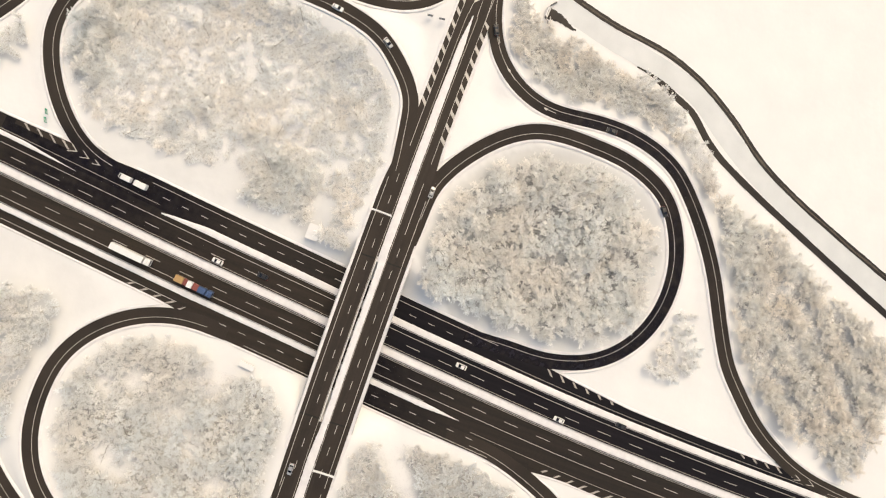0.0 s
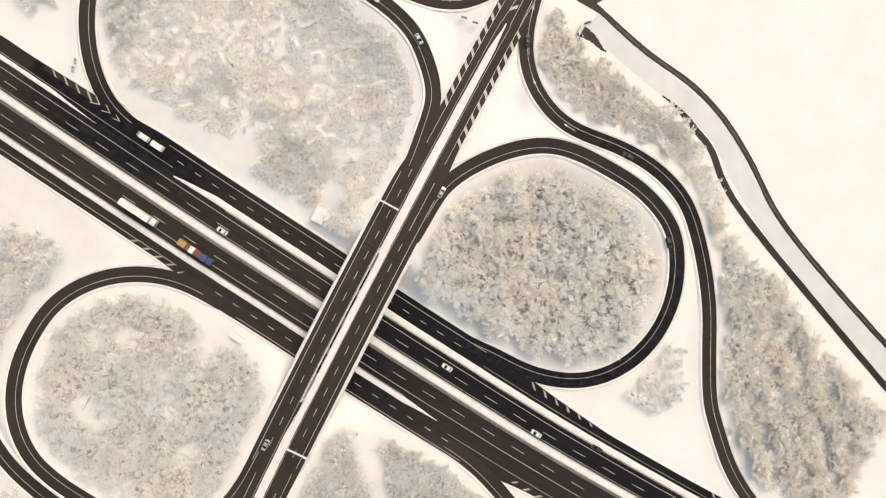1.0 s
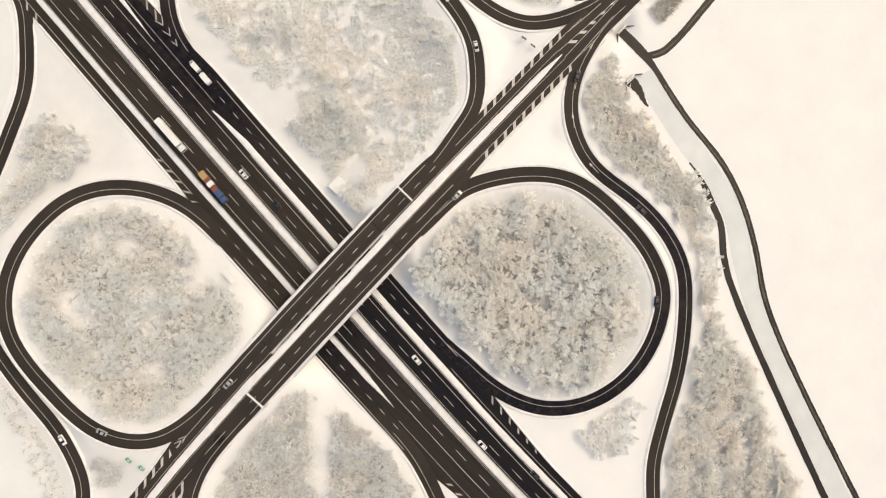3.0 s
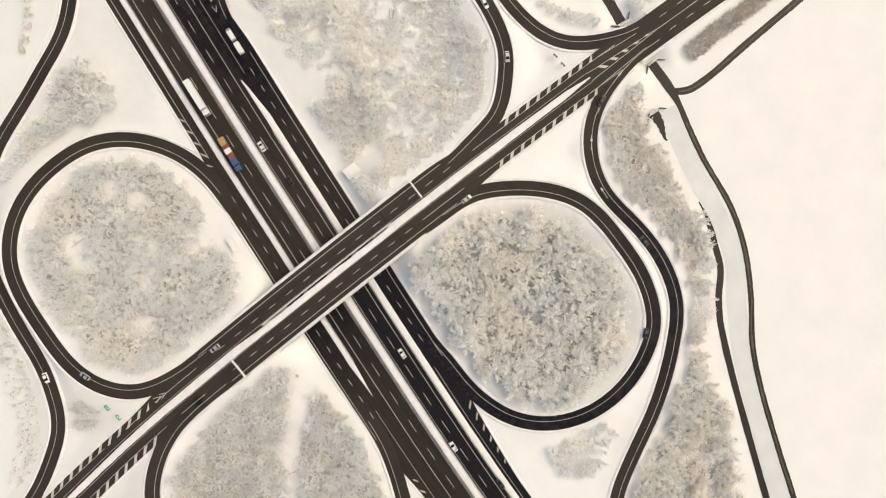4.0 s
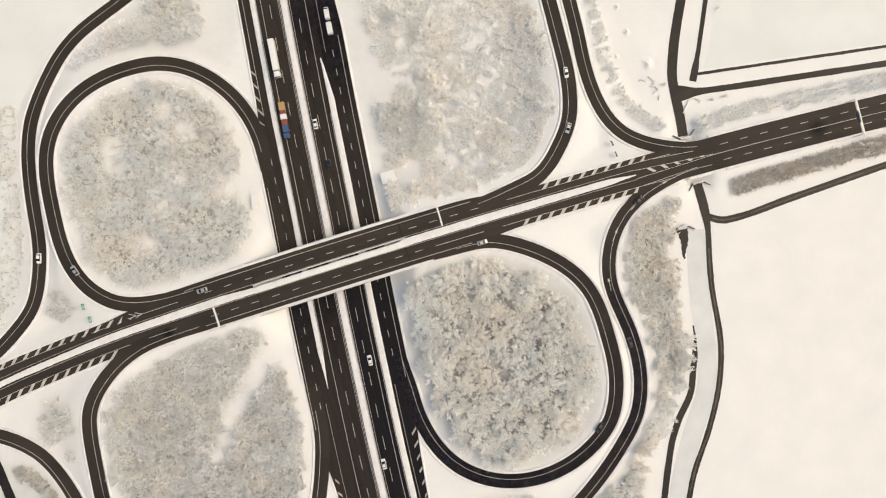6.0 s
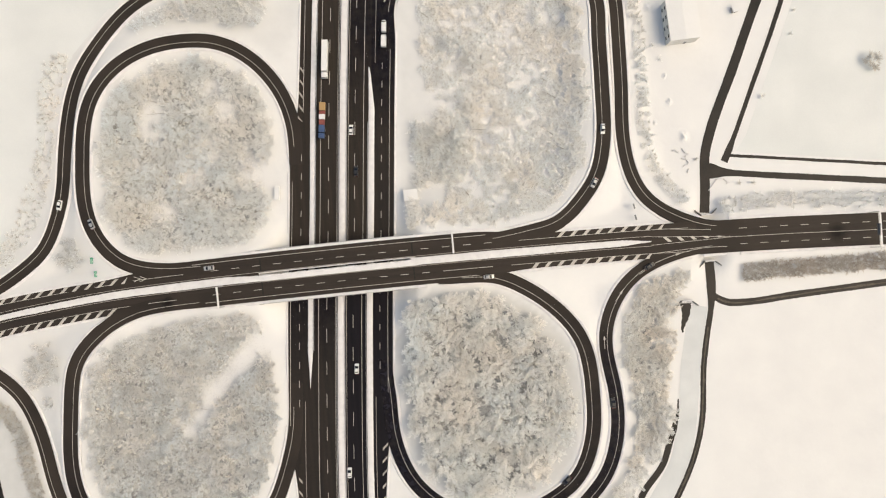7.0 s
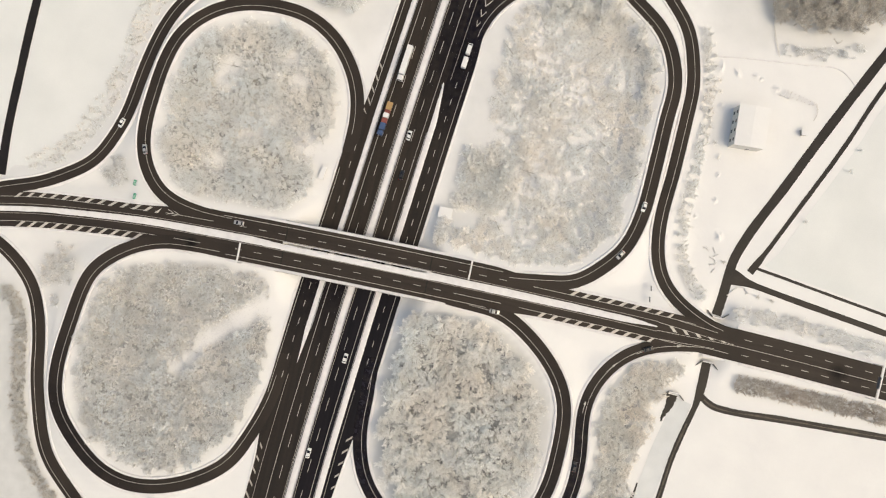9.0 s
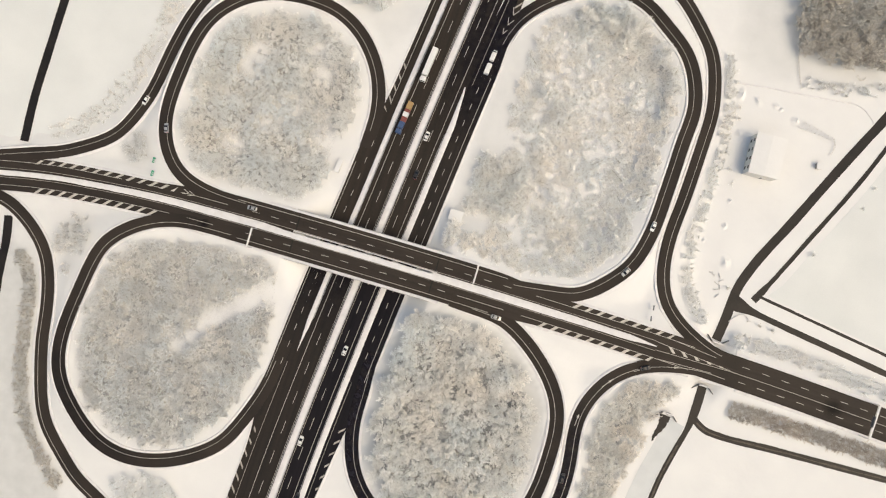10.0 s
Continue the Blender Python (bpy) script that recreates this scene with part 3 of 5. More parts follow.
for seg in (north, south):
    road("collector_east", seg, 12.0, motorway_edge(seg[:, 1], 1), 0.10, "wet black asphalt collector lanes beside a motorway" if seg is south else "damp dark asphalt collector lanes beside a motorway", WET_LANES if seg is south else DAMP_LANES)
for o, lo, hi, w, m in ((-2.4, -330, 330, .2, WORN), (-9.6, -330, 330, .2, PAINT), (-21.7, -72, 33, .2, PAINT), (-17.2, 62, 330, .2, PAINT), (-15.3, -330, -60, .18, WORN)):
    stripe("edge_line", between(MOTORWAY, 1, lo, hi), o, w, mw, m)
for o, lo, hi, w, m in ((2.4, -330, 330, .18, WORN), (8.9, -330, 330, .2, PAINT), (20.1, -58, 92, .2, PAINT), (13.6, 84, 330, .18, WORN), (14.9, -330, -58, .18, WORN)):
    stripe("edge_line", between(MOTORWAY, 1, lo, hi), o, w, me_, m)
dashes(MOTORWAY, -6.1, 2.0, 5.8, 13.9, 0.2, mw)
dashes(MOTORWAY, 5.2, 8.0, 5.8, 13.9, 0.2, me_)
dashes(between(MOTORWAY, 1, -66, 50), -17.8, 2, 2.9, 8.1, 0.22, mw)
dashes(between(MOTORWAY, 1, -50, 92), 16.7, 2, 2.9, 8.1, 0.22, me_)

# overpass road: one slab on embankments, two decks over the motorway
ov = road("overpass_road", OVERPASS[OVERPASS[:, 0] > SPAN[1] - 1], overpass_edge(OVERPASS[:, 0], -1)[OVERPASS[:, 0] > SPAN[1] - 1], overpass_edge(OVERPASS[:, 0], 1)[OVERPASS[:, 0] > SPAN[1] - 1], 0.12, "dry dark asphalt road on a low embankment", DRY_LANES)
wl = OVERPASS[OVERPASS[:, 0] < SPAN[0] + 1]
ow = road("overpass_road_west", wl, overpass_edge(wl[:, 0], -1), overpass_edge(wl[:, 0], 1), 0.12, "dark asphalt road rising to a bridge", DRY_LANES)
SPANLINE = between(OVERPASS, 0, SPAN[0] - 1, SPAN[1] + 1)
bridge = thing("overpass_bridge", "twin-deck concrete road bridge with snowy parapets over a motorway", "bridge", kind="structure")
ribbon("north_deck", SPANLINE, 1.5, 11.4, 0.10, CONCRETE, bridge, thick=1.3)
ribbon("south_deck", SPANLINE, -11.4, 0.8, 0.10, CONCRETE, bridge, thick=1.3)
ribbon("north_roadway", SPANLINE, 2.0, 10.1, 0.13, DRY_LANES, bridge, thick=0.02)
ribbon("south_roadway", SPANLINE, -10.0, -1.8, 0.13, DRY_LANES, bridge, thick=0.02)
MOUND = [(0, -0.3), (0.08, 0.12), (0.3, 0.28), (0.7, 0.28), (0.92, 0.12), (1, -0.3)]
LOW_BANK = [(0, -0.22), (0.14, 0.03), (0.35, 0.1), (0.62, 0.03), (1, -0.2)]
KERBLINE = between(OVERPASS, 0, SPAN[0] - 6, SPAN[1] + 6)
ribbon("snowy_kerb", KERBLINE, 10.0, 11.35, 0.2, PLOUGHED, bridge, profile=MOUND)
ribbon("snowy_kerb", KERBLINE, -11.35, -9.95, 0.2, PLOUGHED, bridge, profile=MOUND)
fu = np.arange(0, SPANLINE[0, 0] - SPANLINE[-1, 0], 0.45)
FINELINE = np.stack([np.interp(fu, SPANLINE[0, 0] - SPANLINE[:, 0], SPANLINE[:, k]) for k in range(5)], 1)
rag = np.array([noise.noise((u * 0.2, 0, 3)) * 0.35 + noise.noise((u * 1.6, 5, 0)) * 0.32 for u in fu])
ribbon("snow_ledge", FINELINE, -1.85 + 0.3 * rag[::-1], 0.85 + rag, 0.2, PLOUGHED, bridge, profile=MOUND)
ribbon("inner_kerb", SPANLINE, 1.5, 2.0, 0.3, CONCRETE, bridge, thick=0.25)
ribbon("kerb_snow", FINELINE, 1.62, 1.9 + 0.25 * rag[::-1], 0.3, PLOUGHED, bridge, profile=[(0, 0), (.3, .12), (.7, .12), (1, 0)])
for o in (11.1, -11.1):
    ribbon("railing", SPANLINE, o - 0.05, o + 0.05, 1.1, STEEL, bridge, thick=0.12)
    q = offset(SPANLINE[::2], o, 0.1)
    for v in q:
        part("railing_post", box_bm(0.08, 0.08, 1.0, v[0], v[1], v[2] + 0.5), STEEL, bridge)
for x in SPAN:
    seg = between(OVERPASS, 0, x - 2.2, x + 2.2)
    j = seg[len(seg) // 2 - 1:len(seg) // 2 + 1].copy()
    c = j.mean(0)
    j[:, :3] = c[:3] + np.outer([-0.3, 0.3], [c[3], c[4], 0])
    for a, b in ((2.1, 10.0), (-9.9, -1.9)):
        ribbon("expansion_joint", j, a, b, 0.185, RUBBERY, bridge)
    part("abutment", box_bm(1.6, 23, 8.0, x, OVERPASS[np.abs(OVERPASS[:, 0] - x).argmin(), 1], 1.7, 0.05), CONCRETE, bridge)
for o in (-13.0, 0.0, 12.4):
    for d in (4.5, -7.5):
        q = offset(MOTORWAY, o)
        i = np.abs(MOTORWAY[:, 1] - (-4.8 + d)).argmin()
        part("pier", cyl_bm(0.55, 6.0, pose(q[i, 0], q[i, 1], 2.9), seg=16), CONCRETE, bridge)

for o, lo, hi, w, m, p in ((8.4, -104, 22, .2, PAINT, bridge), (-8.2, -100, 18, .2, PAINT, bridge), (5.0, -129, -105, .2, PAINT, ow), (-5.4, -128, -110, .2, PAINT, ow), (-5.1, 3, 24, .2, PAINT, ov), (-5.5, -330, -128, .18, PAINT, ow),
                           (4.9, 34, 108, .18, PAINT, ov), (-5.2, 30, 108, .18, PAINT, ov), (0.0, 124, 330, .2, PAINT, ov), (2.2, -330, 92, .2, WORN, ow), (-2.0, -330, 92, .2, WORN, ow)):
    stripe("edge_line", between(OVERPASS, 0, lo, hi), o, w, p, m)
seg = between(OVERPASS, 0, -330, -130)
stripe("edge_line", seg, np.interp(seg[:, 0], [-187, -165, -131], [5.5, 5.0, 4.55]), .18, ow, PAINT)
for lo, hi, o0, o1 in ((98, 119, 4.9, 3.6), (92, 118, -5.2, -3.3), (90, 126, 2.0, 0.25), (90, 126, -1.7, 0.0)):   # lines that lead the ramps in
    seg = between(OVERPASS, 0, lo, hi)
    stripe("edge_line", seg, np.interp(seg[:, 0], [lo, hi], [o0, o1]), .18, ov, PAINT)
for o, lo, hi, p in ((5.0, -100, 26, bridge), (-5.1, -98, 8, bridge), (3.5, 122, 330, ov), (-3.2, 120, 330, ov)):
    dashes(between(OVERPASS, 0, lo, hi), o, 1.5, 3.4, 8.9, 0.2, p)
LIFTS = {k: 0.13 + 0.006 * i for i, k in enumerate(RAMP_LINES)}
INNER = {"loop_nw": .7, "loop_ne": -.7, "loop_se": .75, "loop_sw": -.95, "outer_nw": -.5, "outer_ne": .5, "outer_se": -.55, "outer_sw": 1.25}
for k, line in RAMP_LINES.items():
    h = HALF["loop" if k[0] == "l" else "outer"]
    r = road("ramp_" + k, line, -h, h, LIFTS[k], "dark asphalt slip road curving through snow" if k[0] == "o" else "dark asphalt loop ramp round a frosted wood", ASPHALT)
    stripe("edge_line", stretch(line, 0.04, 0.97), INNER[k], .18, r, PAINT)

FILM = mat("water_film", (0.0035, 0.0034, 0.0085), (0.0110, 0.0092, 0.0150), 12, 0.55, 0.3, spec=0.15)
nt = FILM.node_tree
at, nz, tc, mu, mr, tp, mx = (nt.nodes.new("ShaderNode" + k) for k in ("Attribute", "TexNoise", "TexCoord", "Math", "MapRange", "BsdfTransparent", "MixShader"))
at.attribute_name, mu.operation = "cover", "MULTIPLY"
nz.inputs["Scale"].default_value, nz.inputs["Detail"].default_value = 0.3, 4
nt.links.new(tc.outputs["Object"], nz.inputs["Vector"])
nt.links.new(at.outputs["Fac"], mu.inputs[0])
mr.inputs["From Min"].default_value, mr.inputs["From Max"].default_value, mr.inputs["To Min"].default_value = 0.3, 0.62, 0.45
nt.links.new(nz.outputs["Fac"], mr.inputs["Value"])
nt.links.new(mr.outputs[0], mu.inputs[1])
nt.links.new(mu.outputs[0], mx.inputs[0])
nt.links.new(tp.outputs[0], mx.inputs[1])
nt.links.new(nt.nodes["Principled BSDF"].outputs[0], mx.inputs[2])
nt.links.new(mx.outputs[0], nt.nodes["Material Output"].inputs["Surface"])


def wet_film(parent, line, left, right, lift, at_, cover):
    """Meltwater on asphalt that dries out towards its ends; at_ and cover: fractions of the length and how wet it is there."""
    ob = ribbon("wet_stretch", line, left, right, lift, FILM, parent)
    c = np.interp(np.linspace(0, 1, len(line)), at_, cover)
    ob.data.attributes.new("cover", "FLOAT", "POINT").data.foreach_set("value", np.repeat(c, len(ob.data.vertices) // len(line)).astype(np.float32))


for k, a_, c_ in (("loop_se", (0, .1, .4, .62, .8, 1), (0, .1, .3, .8, 1, 1)), ("outer_se", (.23, .28, .4, .5, .64), (0, .8, .9, .3, 0)), ("loop_ne", (.86, .95, 1), (0, .8, 1)), ("loop_sw", (.35, .45, .6, .7), (0, .35, .35, 0))):
    h = HALF[k[:4] if k[0] == "l" else "outer"]
    wet_film(bpy.data.objects["ramp_" + k], RAMP_LINES[k], -h, h, LIFTS[k] + .003, a_, c_)
seg = between(MOTORWAY, 1, -52, -14)[::-1]
wet_film(mw, seg, motorway_edge(seg[:, 1], -1), -1.6, 0.106, (0, .35, 1), (.75, .35, 0))
seg = between(MOTORWAY, 1, 40, 150)
wet_film(me_, seg, 1.6, 12.0, 0.106, (0, .3, .55, .8, 1), (0, .2, .6, .5, .2))
seg = between(MOTORWAY, 1, 55, 150)
wet_film(me_, seg, 12.0, motorway_edge(seg[:, 1], 1), 0.106, (0, .3, .7, 1), (.1, .7, .8, .6))

# hatched gores
def gore(parent, points, w0, w1, slant=1.0, lift=0.185):
    line = spline(points)
    w = np.linspace(w0, w1, len(line))
    ribbon("gore_asphalt", line, -w / 2, w / 2, lift, WET_LANES if parent is me_ and points[0][1] < 0 else DRY_LANES if parent in (ov, ow) else LANES, parent)
    hatch(line, -w / 2, w / 2, parent, slant=slant, lift=lift + .012, width=1.7 if lift > 0.18 and parent in (ov, ow) else 1.15)


def along(line, axis, lo, hi, o):
    seg = between(line, axis, lo, hi)
    p = offset(seg, np.linspace(*o, len(seg)) if isinstance(o, tuple) else o)
    return [tuple(v) for v in p[:: max(1, len(p) // 8)]]


gore(ov, along(OVERPASS, 0, 47, 98, 5.9), 2.1, 2.3, -1.1)
gore(ov, along(OVERPASS, 0, 28, 93, -6.2), 2.2, 2.2, -1.0)
gore(ow, [(-131.2, -1.9, 3.2), (-150.7, -3.3, 2.4), (-165.3, -4.35, 1.8), (-187.2, -6.75, 1.35), (-200, -9.4, 1.1)], 2.4, 1.9, -1.3)
gore(ow, [(-133, -14.7, 3.0), (-140.8, -15.15, 2.75), (-165, -17.4, 1.8), (-184.4, -19.7, 1.35), (-196, -21.8, 1.15)], 2.5, 2.5, -1.2)
gore(ov, along(OVERPASS, 0, 92, 124, 0.5), 0.4, 2.5, 1.2)
gore(mw, along(MOTORWAY, 1, 57, 86, (-18.5, -18.1)), 2.0, 1.4, -1.3)
gore(mw, along(MOTORWAY, 1, -128, -86, -17.7), 2.6, 1.2, -1.2)
gore(me_, along(MOTORWAY, 1, -113, -72, (17.4, 19.0)), 1.0, 2.4, 1.2)
gore(me_, along(MOTORWAY, 1, 122, 146, (18.7, 18.2)), 2.6, 1.6, 1.3)
gore(me_, along(MOTORWAY, 1, -192, -163, (17.1, 17.1)), 2.0, 1.1, 1.3)
gore(mw, along(MOTORWAY, 1, 150, 168, -18.2), 2.0, 2.6, 1.2)


def chevron(x, y, z, turn, parent, arm=2.7, spread=1.1, width=0.7):
    """A painted V whose tip points along turn (degrees from +x)."""
    a = radians(turn)
    pts = [(0, 0), (-arm, spread), (-arm - width, spread), (-width, 0), (-arm - width, -spread), (-arm, -spread)]
    mesh_object("chevron", [(x + u * math.cos(a) - v * math.sin(a), y + u * math.sin(a) + v * math.cos(a), z + 0.21) for u, v in pts], [(0, 1, 2, 3), (0, 3, 4, 5)], PAINT, parent)


for x, y, z, turn, parent in ((-125.2, -1.8, 3.9, 0, ow), (-122.5, -2.0, 4.0, -2, ow), (100.6, -0.1, 3.7, -4, ov), (25.0, -10.7, 5.8, 173, ov), (21.7, -9.9, 5.9, 178, ov), (-34.7, -193.3, 0.1, -97, me_), (-35.1, -199.2, 0.1, -102, me_)):
    chevron(x, y, z, turn, parent)
for x, y, arm, spread in ((-10.9, 118.6, 3.2, 1.7), (-11.9, 113.6, 3.0, 1.4), (-12.9, 108.9, 2.4, .9)):
    chevron(x, y, .1, -102, me_, arm, spread, .75)

# snow strips that lie on the asphalt between the carriageways
def strip(name, line, left, right, lift, label):
    return tagged(ragged(name, line, left, right, lift, PLOUGHED, amp=0.24, profile=MOUND), label, "snow strip", kind="structure")


strip("snow_median", MOTORWAY, -1.6, 1.6, 0.12, "ploughed snow on a narrow motorway median")
wl = between(MOTORWAY, 1, -56, 330)
taper = np.clip((wl[:, 1] + 56) / 16, 0.05, 1)
strip("snow_strip_west", wl, -13.1 - 1.2 * taper, -13.1 + 1.25 * taper, 0.12, "ploughed snow strip between motorway lanes")
el = between(MOTORWAY, 1, -330, 84)
taper = np.clip((83 - el[:, 1]) / 20, 0.02, 1) ** 0.7
strip("snow_strip_east", el, 10.9 - .2 * (1 - taper), 10.9 + 2.9 * taper, 0.12, "ploughed snow strip between motorway lanes")
el = between(MOTORWAY, 1, 118, 330)
strip("snow_strip_north", el, 11.2, 11.2 + np.clip((el[:, 1] - 118) / 12, .1, 1.8), 0.12, "thin tapering strip of ploughed snow")
for lo, hi in ((-330, SPAN[0] + 3), (SPAN[1] - 3, 92)):
    ml = between(OVERPASS, 0, lo, hi)
    w = np.interp(ml[:, 0], [-330, -190, -110, 40, 80, 92], [1.25, 1.3, 1.8, 1.8, 1.4, 0.15])
    wr = np.where(lo < -100, w * np.interp(ml[:, 0], [-88, -74], [1, 0.45]), w)
    strip("snow_median_overpass", ml, -w, wr, 0.12, "smooth snow along the centre of a road")

# ---- water ----
for i, (k, line) in enumerate(CANAL_LINES.items()):
    h = CANALS[k][1]
    s = np.arange(len(line)) * 2.0
    wob = 0.06 * np.sin(s * 0.21)
    if k == "stream_edge":
        h = h * np.clip(s / 14, 0.2, 1)
    if k == "east":
        h = np.interp(s, [0, 3, 9, 14], [3.6, 3.4, 1.7, 1.35])
    if k == "north_ditch":
        h = np.interp(s, [0, 6, 10], [1.55, 1.5, 1.0])
    if k == "south":
        h = np.interp(s, [0, 12, 20, 400], [2.0, 2.0, 1.25, 1.15])
    w = ragged("water_" + k, line, -h - wob * .5, h + wob * .5, -0.06 + 0.005 * i, WATER, amp=.2)
    if k in ("southeast", "south"):
        c = stretch(line, 0.1 if k == "south" else 0.02, 1)
        cs = np.arange(len(c)) * 2.0
        ragged("reeds", c, -0.28 - 0.2 * np.sin(cs * 0.33), 0.3 + 0.2 * np.sin(cs * 0.21 + 1), 0.02, BANK, w, amp=.3)
    tagged(w, "dark open water of a narrow drainage canal in snow", "canal", kind="structure")
nd, ed = offset(CANAL_LINES["north_ditch"], 4.6), offset(CANAL_LINES["east_ditch"], -1.6)
nd, ed = nd[nd[:, 1] > 36], ed[ed[:, 0] > 135]
def snow_field(outline, label):
    n = len(outline)
    ob = mesh_object("frozen_field", [(x, y, -0.07) for x, y in outline] + [(x, y, -0.2) for x, y in outline], [tuple(range(n))] + [(i, i + n, (i + 1) % n + n, (i + 1) % n) for i in range(n)], THIN)
    return tagged(ob, label, "field", kind="structure")


snow_field([(133.5, 31.2)] + [(x, y) for x, y, _ in ed] + [(300, 262)] + [(x, y) for x, y, _ in nd[::-1]], "flat field under thin greyish snow between ditches")
we = offset(CANAL_LINES["west"], 2.6)
we = we[we[:, 1] < 240]
rows = spline([(-192, 7.5), (-184, 14), (-174, 28), (-168.5, 44), (-164, 63), (-161.5, 83), (-152.5, 93), (-142, 105), (-128.5, 118), (-91.3, 135.5), (-68.5, 146.3), (-56.5, 157), (-48.5, 166.5), (-44.2, 188), (-42, 245)], 4)
snow_field([(x, y) for x, y, *_ in rows] + [(x, y) for x, y, _ in we[::-1]], "wide field under thin greyish snow beside a canal")
snow_field([(x, y) for x, y, _ in offset(CANAL_LINES["west"], -2.6)] + [(-420, 300), (-420, -2)], "open field under thin greyish snow beyond a canal")
ice = spline([(110.4, -34), (109.3, -39.3), (107.8, -46.6), (105, -58.7), (102.8, -73.1), (100.3, -86.4), (96.5, -99.5), (85.3, -116.5), (74.9, -134.1), (67, -152), (58.8, -172.6), (47.4, -201.5), (16, -290)])
tagged(ribbon("stream_ice", ice, -4.2, 4.2, -0.075, ICE), "frozen stream covered with grey snowy ice", "stream", kind="structure")
pool = spline([(105.5, -32.5), (105, -38.1), (103.5, -41.7), (102.7, -44.9)], 0.6)
s = np.linspace(0, 1, len(pool))
wob = 0.35 * np.sin(s * 31) + 0.25 * np.sin(s * 57)
tagged(ribbon("open_pool", pool, -2.0 * (1 - s) ** 1.1 - .3 + wob * .5, 2.3 * (1 - s) ** 0.8 + .25 + wob * .4, -0.03, WATER), "black open water at a culvert mouth", "pool", kind="structure")


def arrow(x, y, line, parent, flip):
    """A white lane arrow painted along a ramp."""
    _, r = near(np.array([[x, y]], float), line)
    q = line[r[0]]
    a = math.atan2(q[4], q[3]) + (math.pi if flip else 0)
    z = q[2] + 0.2
    shape = [(-3.2, -.12), (.6, -.12), (.6, -.5), (3.2, 0), (.6, .5), (.6, .12), (-3.2, .12)]
    c, s = math.cos(a), math.sin(a)
    mesh_object("lane_arrow", [(x + u * c - v * s, y + u * s + v * c, z) for u, v in shape], [(0, 1, 5, 6), (2, 3, 4, 5, 1)], PAINT, parent)



ARROWS = [(101, -11.4), (88.4, -16.6), (76.4, -26.2), (68.2, -45.2)]

# ---- ploughed banks along the slip roads ----
def banks(name, line, o_in, o_out, skip, parent):
    p = offset(line, (o_in + o_out) / 2)
    ok = ~paved(p[:, :2], skip, 0.9)
    i = 0
    while i < len(line):
        if ok[i]:
            j = i
            while j < len(line) and ok[j]:
                j += 1
            if j - i > 9:
                seg = line[i:j]
                s = np.arange(i, j) * 2.0
                wob = 0.10 * np.sin(s * 0.37) * np.sin(s * 0.11 + 2) + 0.06 * np.sin(s * 1.3)
                t = np.clip(np.minimum(np.arange(j - i), np.arange(j - i)[::-1]) / 3, 0.15, 1)
                ragged(name, seg, o_in, o_in + (o_out - o_in + wob * np.sign(o_out)) * t, 0.12, PLOUGHED, parent, 0.12, LOW_BANK)
            i = j
        i += 1


for k, line in RAMP_LINES.items():
    h = HALF["loop" if k[0] == "l" else "outer"]
    owner = bpy.data.objects["ramp_" + k]
    banks("snow_bank", line, h - 0.15, h + 1.2, (k,), owner)
    banks("snow_bank", line, -h - 1.2, -h + 0.15, (k,), owner)
for x, y in ARROWS:
    arrow(x, y, RAMP_LINES["outer_se"], bpy.data.objects["ramp_outer_se"], True)
for sgn in (-1, 1):
    seg = MOTORWAY
    e = motorway_edge(seg[:, 1], sgn)
    p = offset(seg, e + sgn * 0.6)
    free = ~paved(p[:, :2], ("motorway",), 1.2) & ((seg[:, 1] < -18) | (seg[:, 1] > 9))
    idx = np.flatnonzero(free)
    for run in np.split(idx, np.flatnonzero(np.diff(idx) > 1) + 1):
        if len(run) > 4:
            r = seg[run]
            a, b = (e[run] - 0.1, e[run] + 1.0) if sgn > 0 else (e[run] - 1.0, e[run] + 0.1)
            ragged("snow_bank", r, a, b, 0.08, PLOUGHED, mw if sgn < 0 else me_, 0.18, LOW_BANK)
for sgn, fn in ((1, 1), (-1, -1)):
    seg = OVERPASS[(OVERPASS[:, 0] < SPAN[0] - 1) | (OVERPASS[:, 0] > SPAN[1] + 1)]
    e = overpass_edge(seg[:, 0], fn)
    p = offset(seg, e + sgn * 0.7)
    free = ~paved(p[:, :2], ("overpass",), 1.0)
    idx = np.flatnonzero(free)
    for run in np.split(idx, np.flatnonzero((np.diff(idx) > 1) | (np.abs(np.diff(seg[idx, 0])) > 6)) + 1):
        if len(run) > 4:
            a, b = (e[run] - 0.1, e[run] + 1.3) if sgn > 0 else (e[run] - 1.3, e[run] + 0.1)
            ragged("snow_bank", seg[run], a, b, 0.1, PLOUGHED, ov, 0.18, LOW_BANK)


# ---- guard rails ----
def guard_rail(line, o, label):
    root = thing("guard_rail", label, "guard rail", group="motorway guard rails")
    ribbon("rail", line, o - 0.09, o + 0.09, 0.85, STEEL, root, thick=0.3)
    for v in offset(line[1::3], o, 0.0):
        part("post", box_bm(0.1, 0.12, 0.8, v[0], v[1], v[2] + 0.45), STEEL, root)


for o, lo, hi in ((-1.75, -215, 175), (1.75, -215, 175)):
    guard_rail(between(MOTORWAY, 1, lo, hi), o, "long galvanised steel guard rail beside a snowy median")
guard_rail(between(MOTORWAY, 1, -40, 175), -11.6, "galvanised guard rail along a snow strip")
guard_rail(between(MOTORWAY, 1, -215, 60), 10.8, "galvanised guard rail along a snow strip")


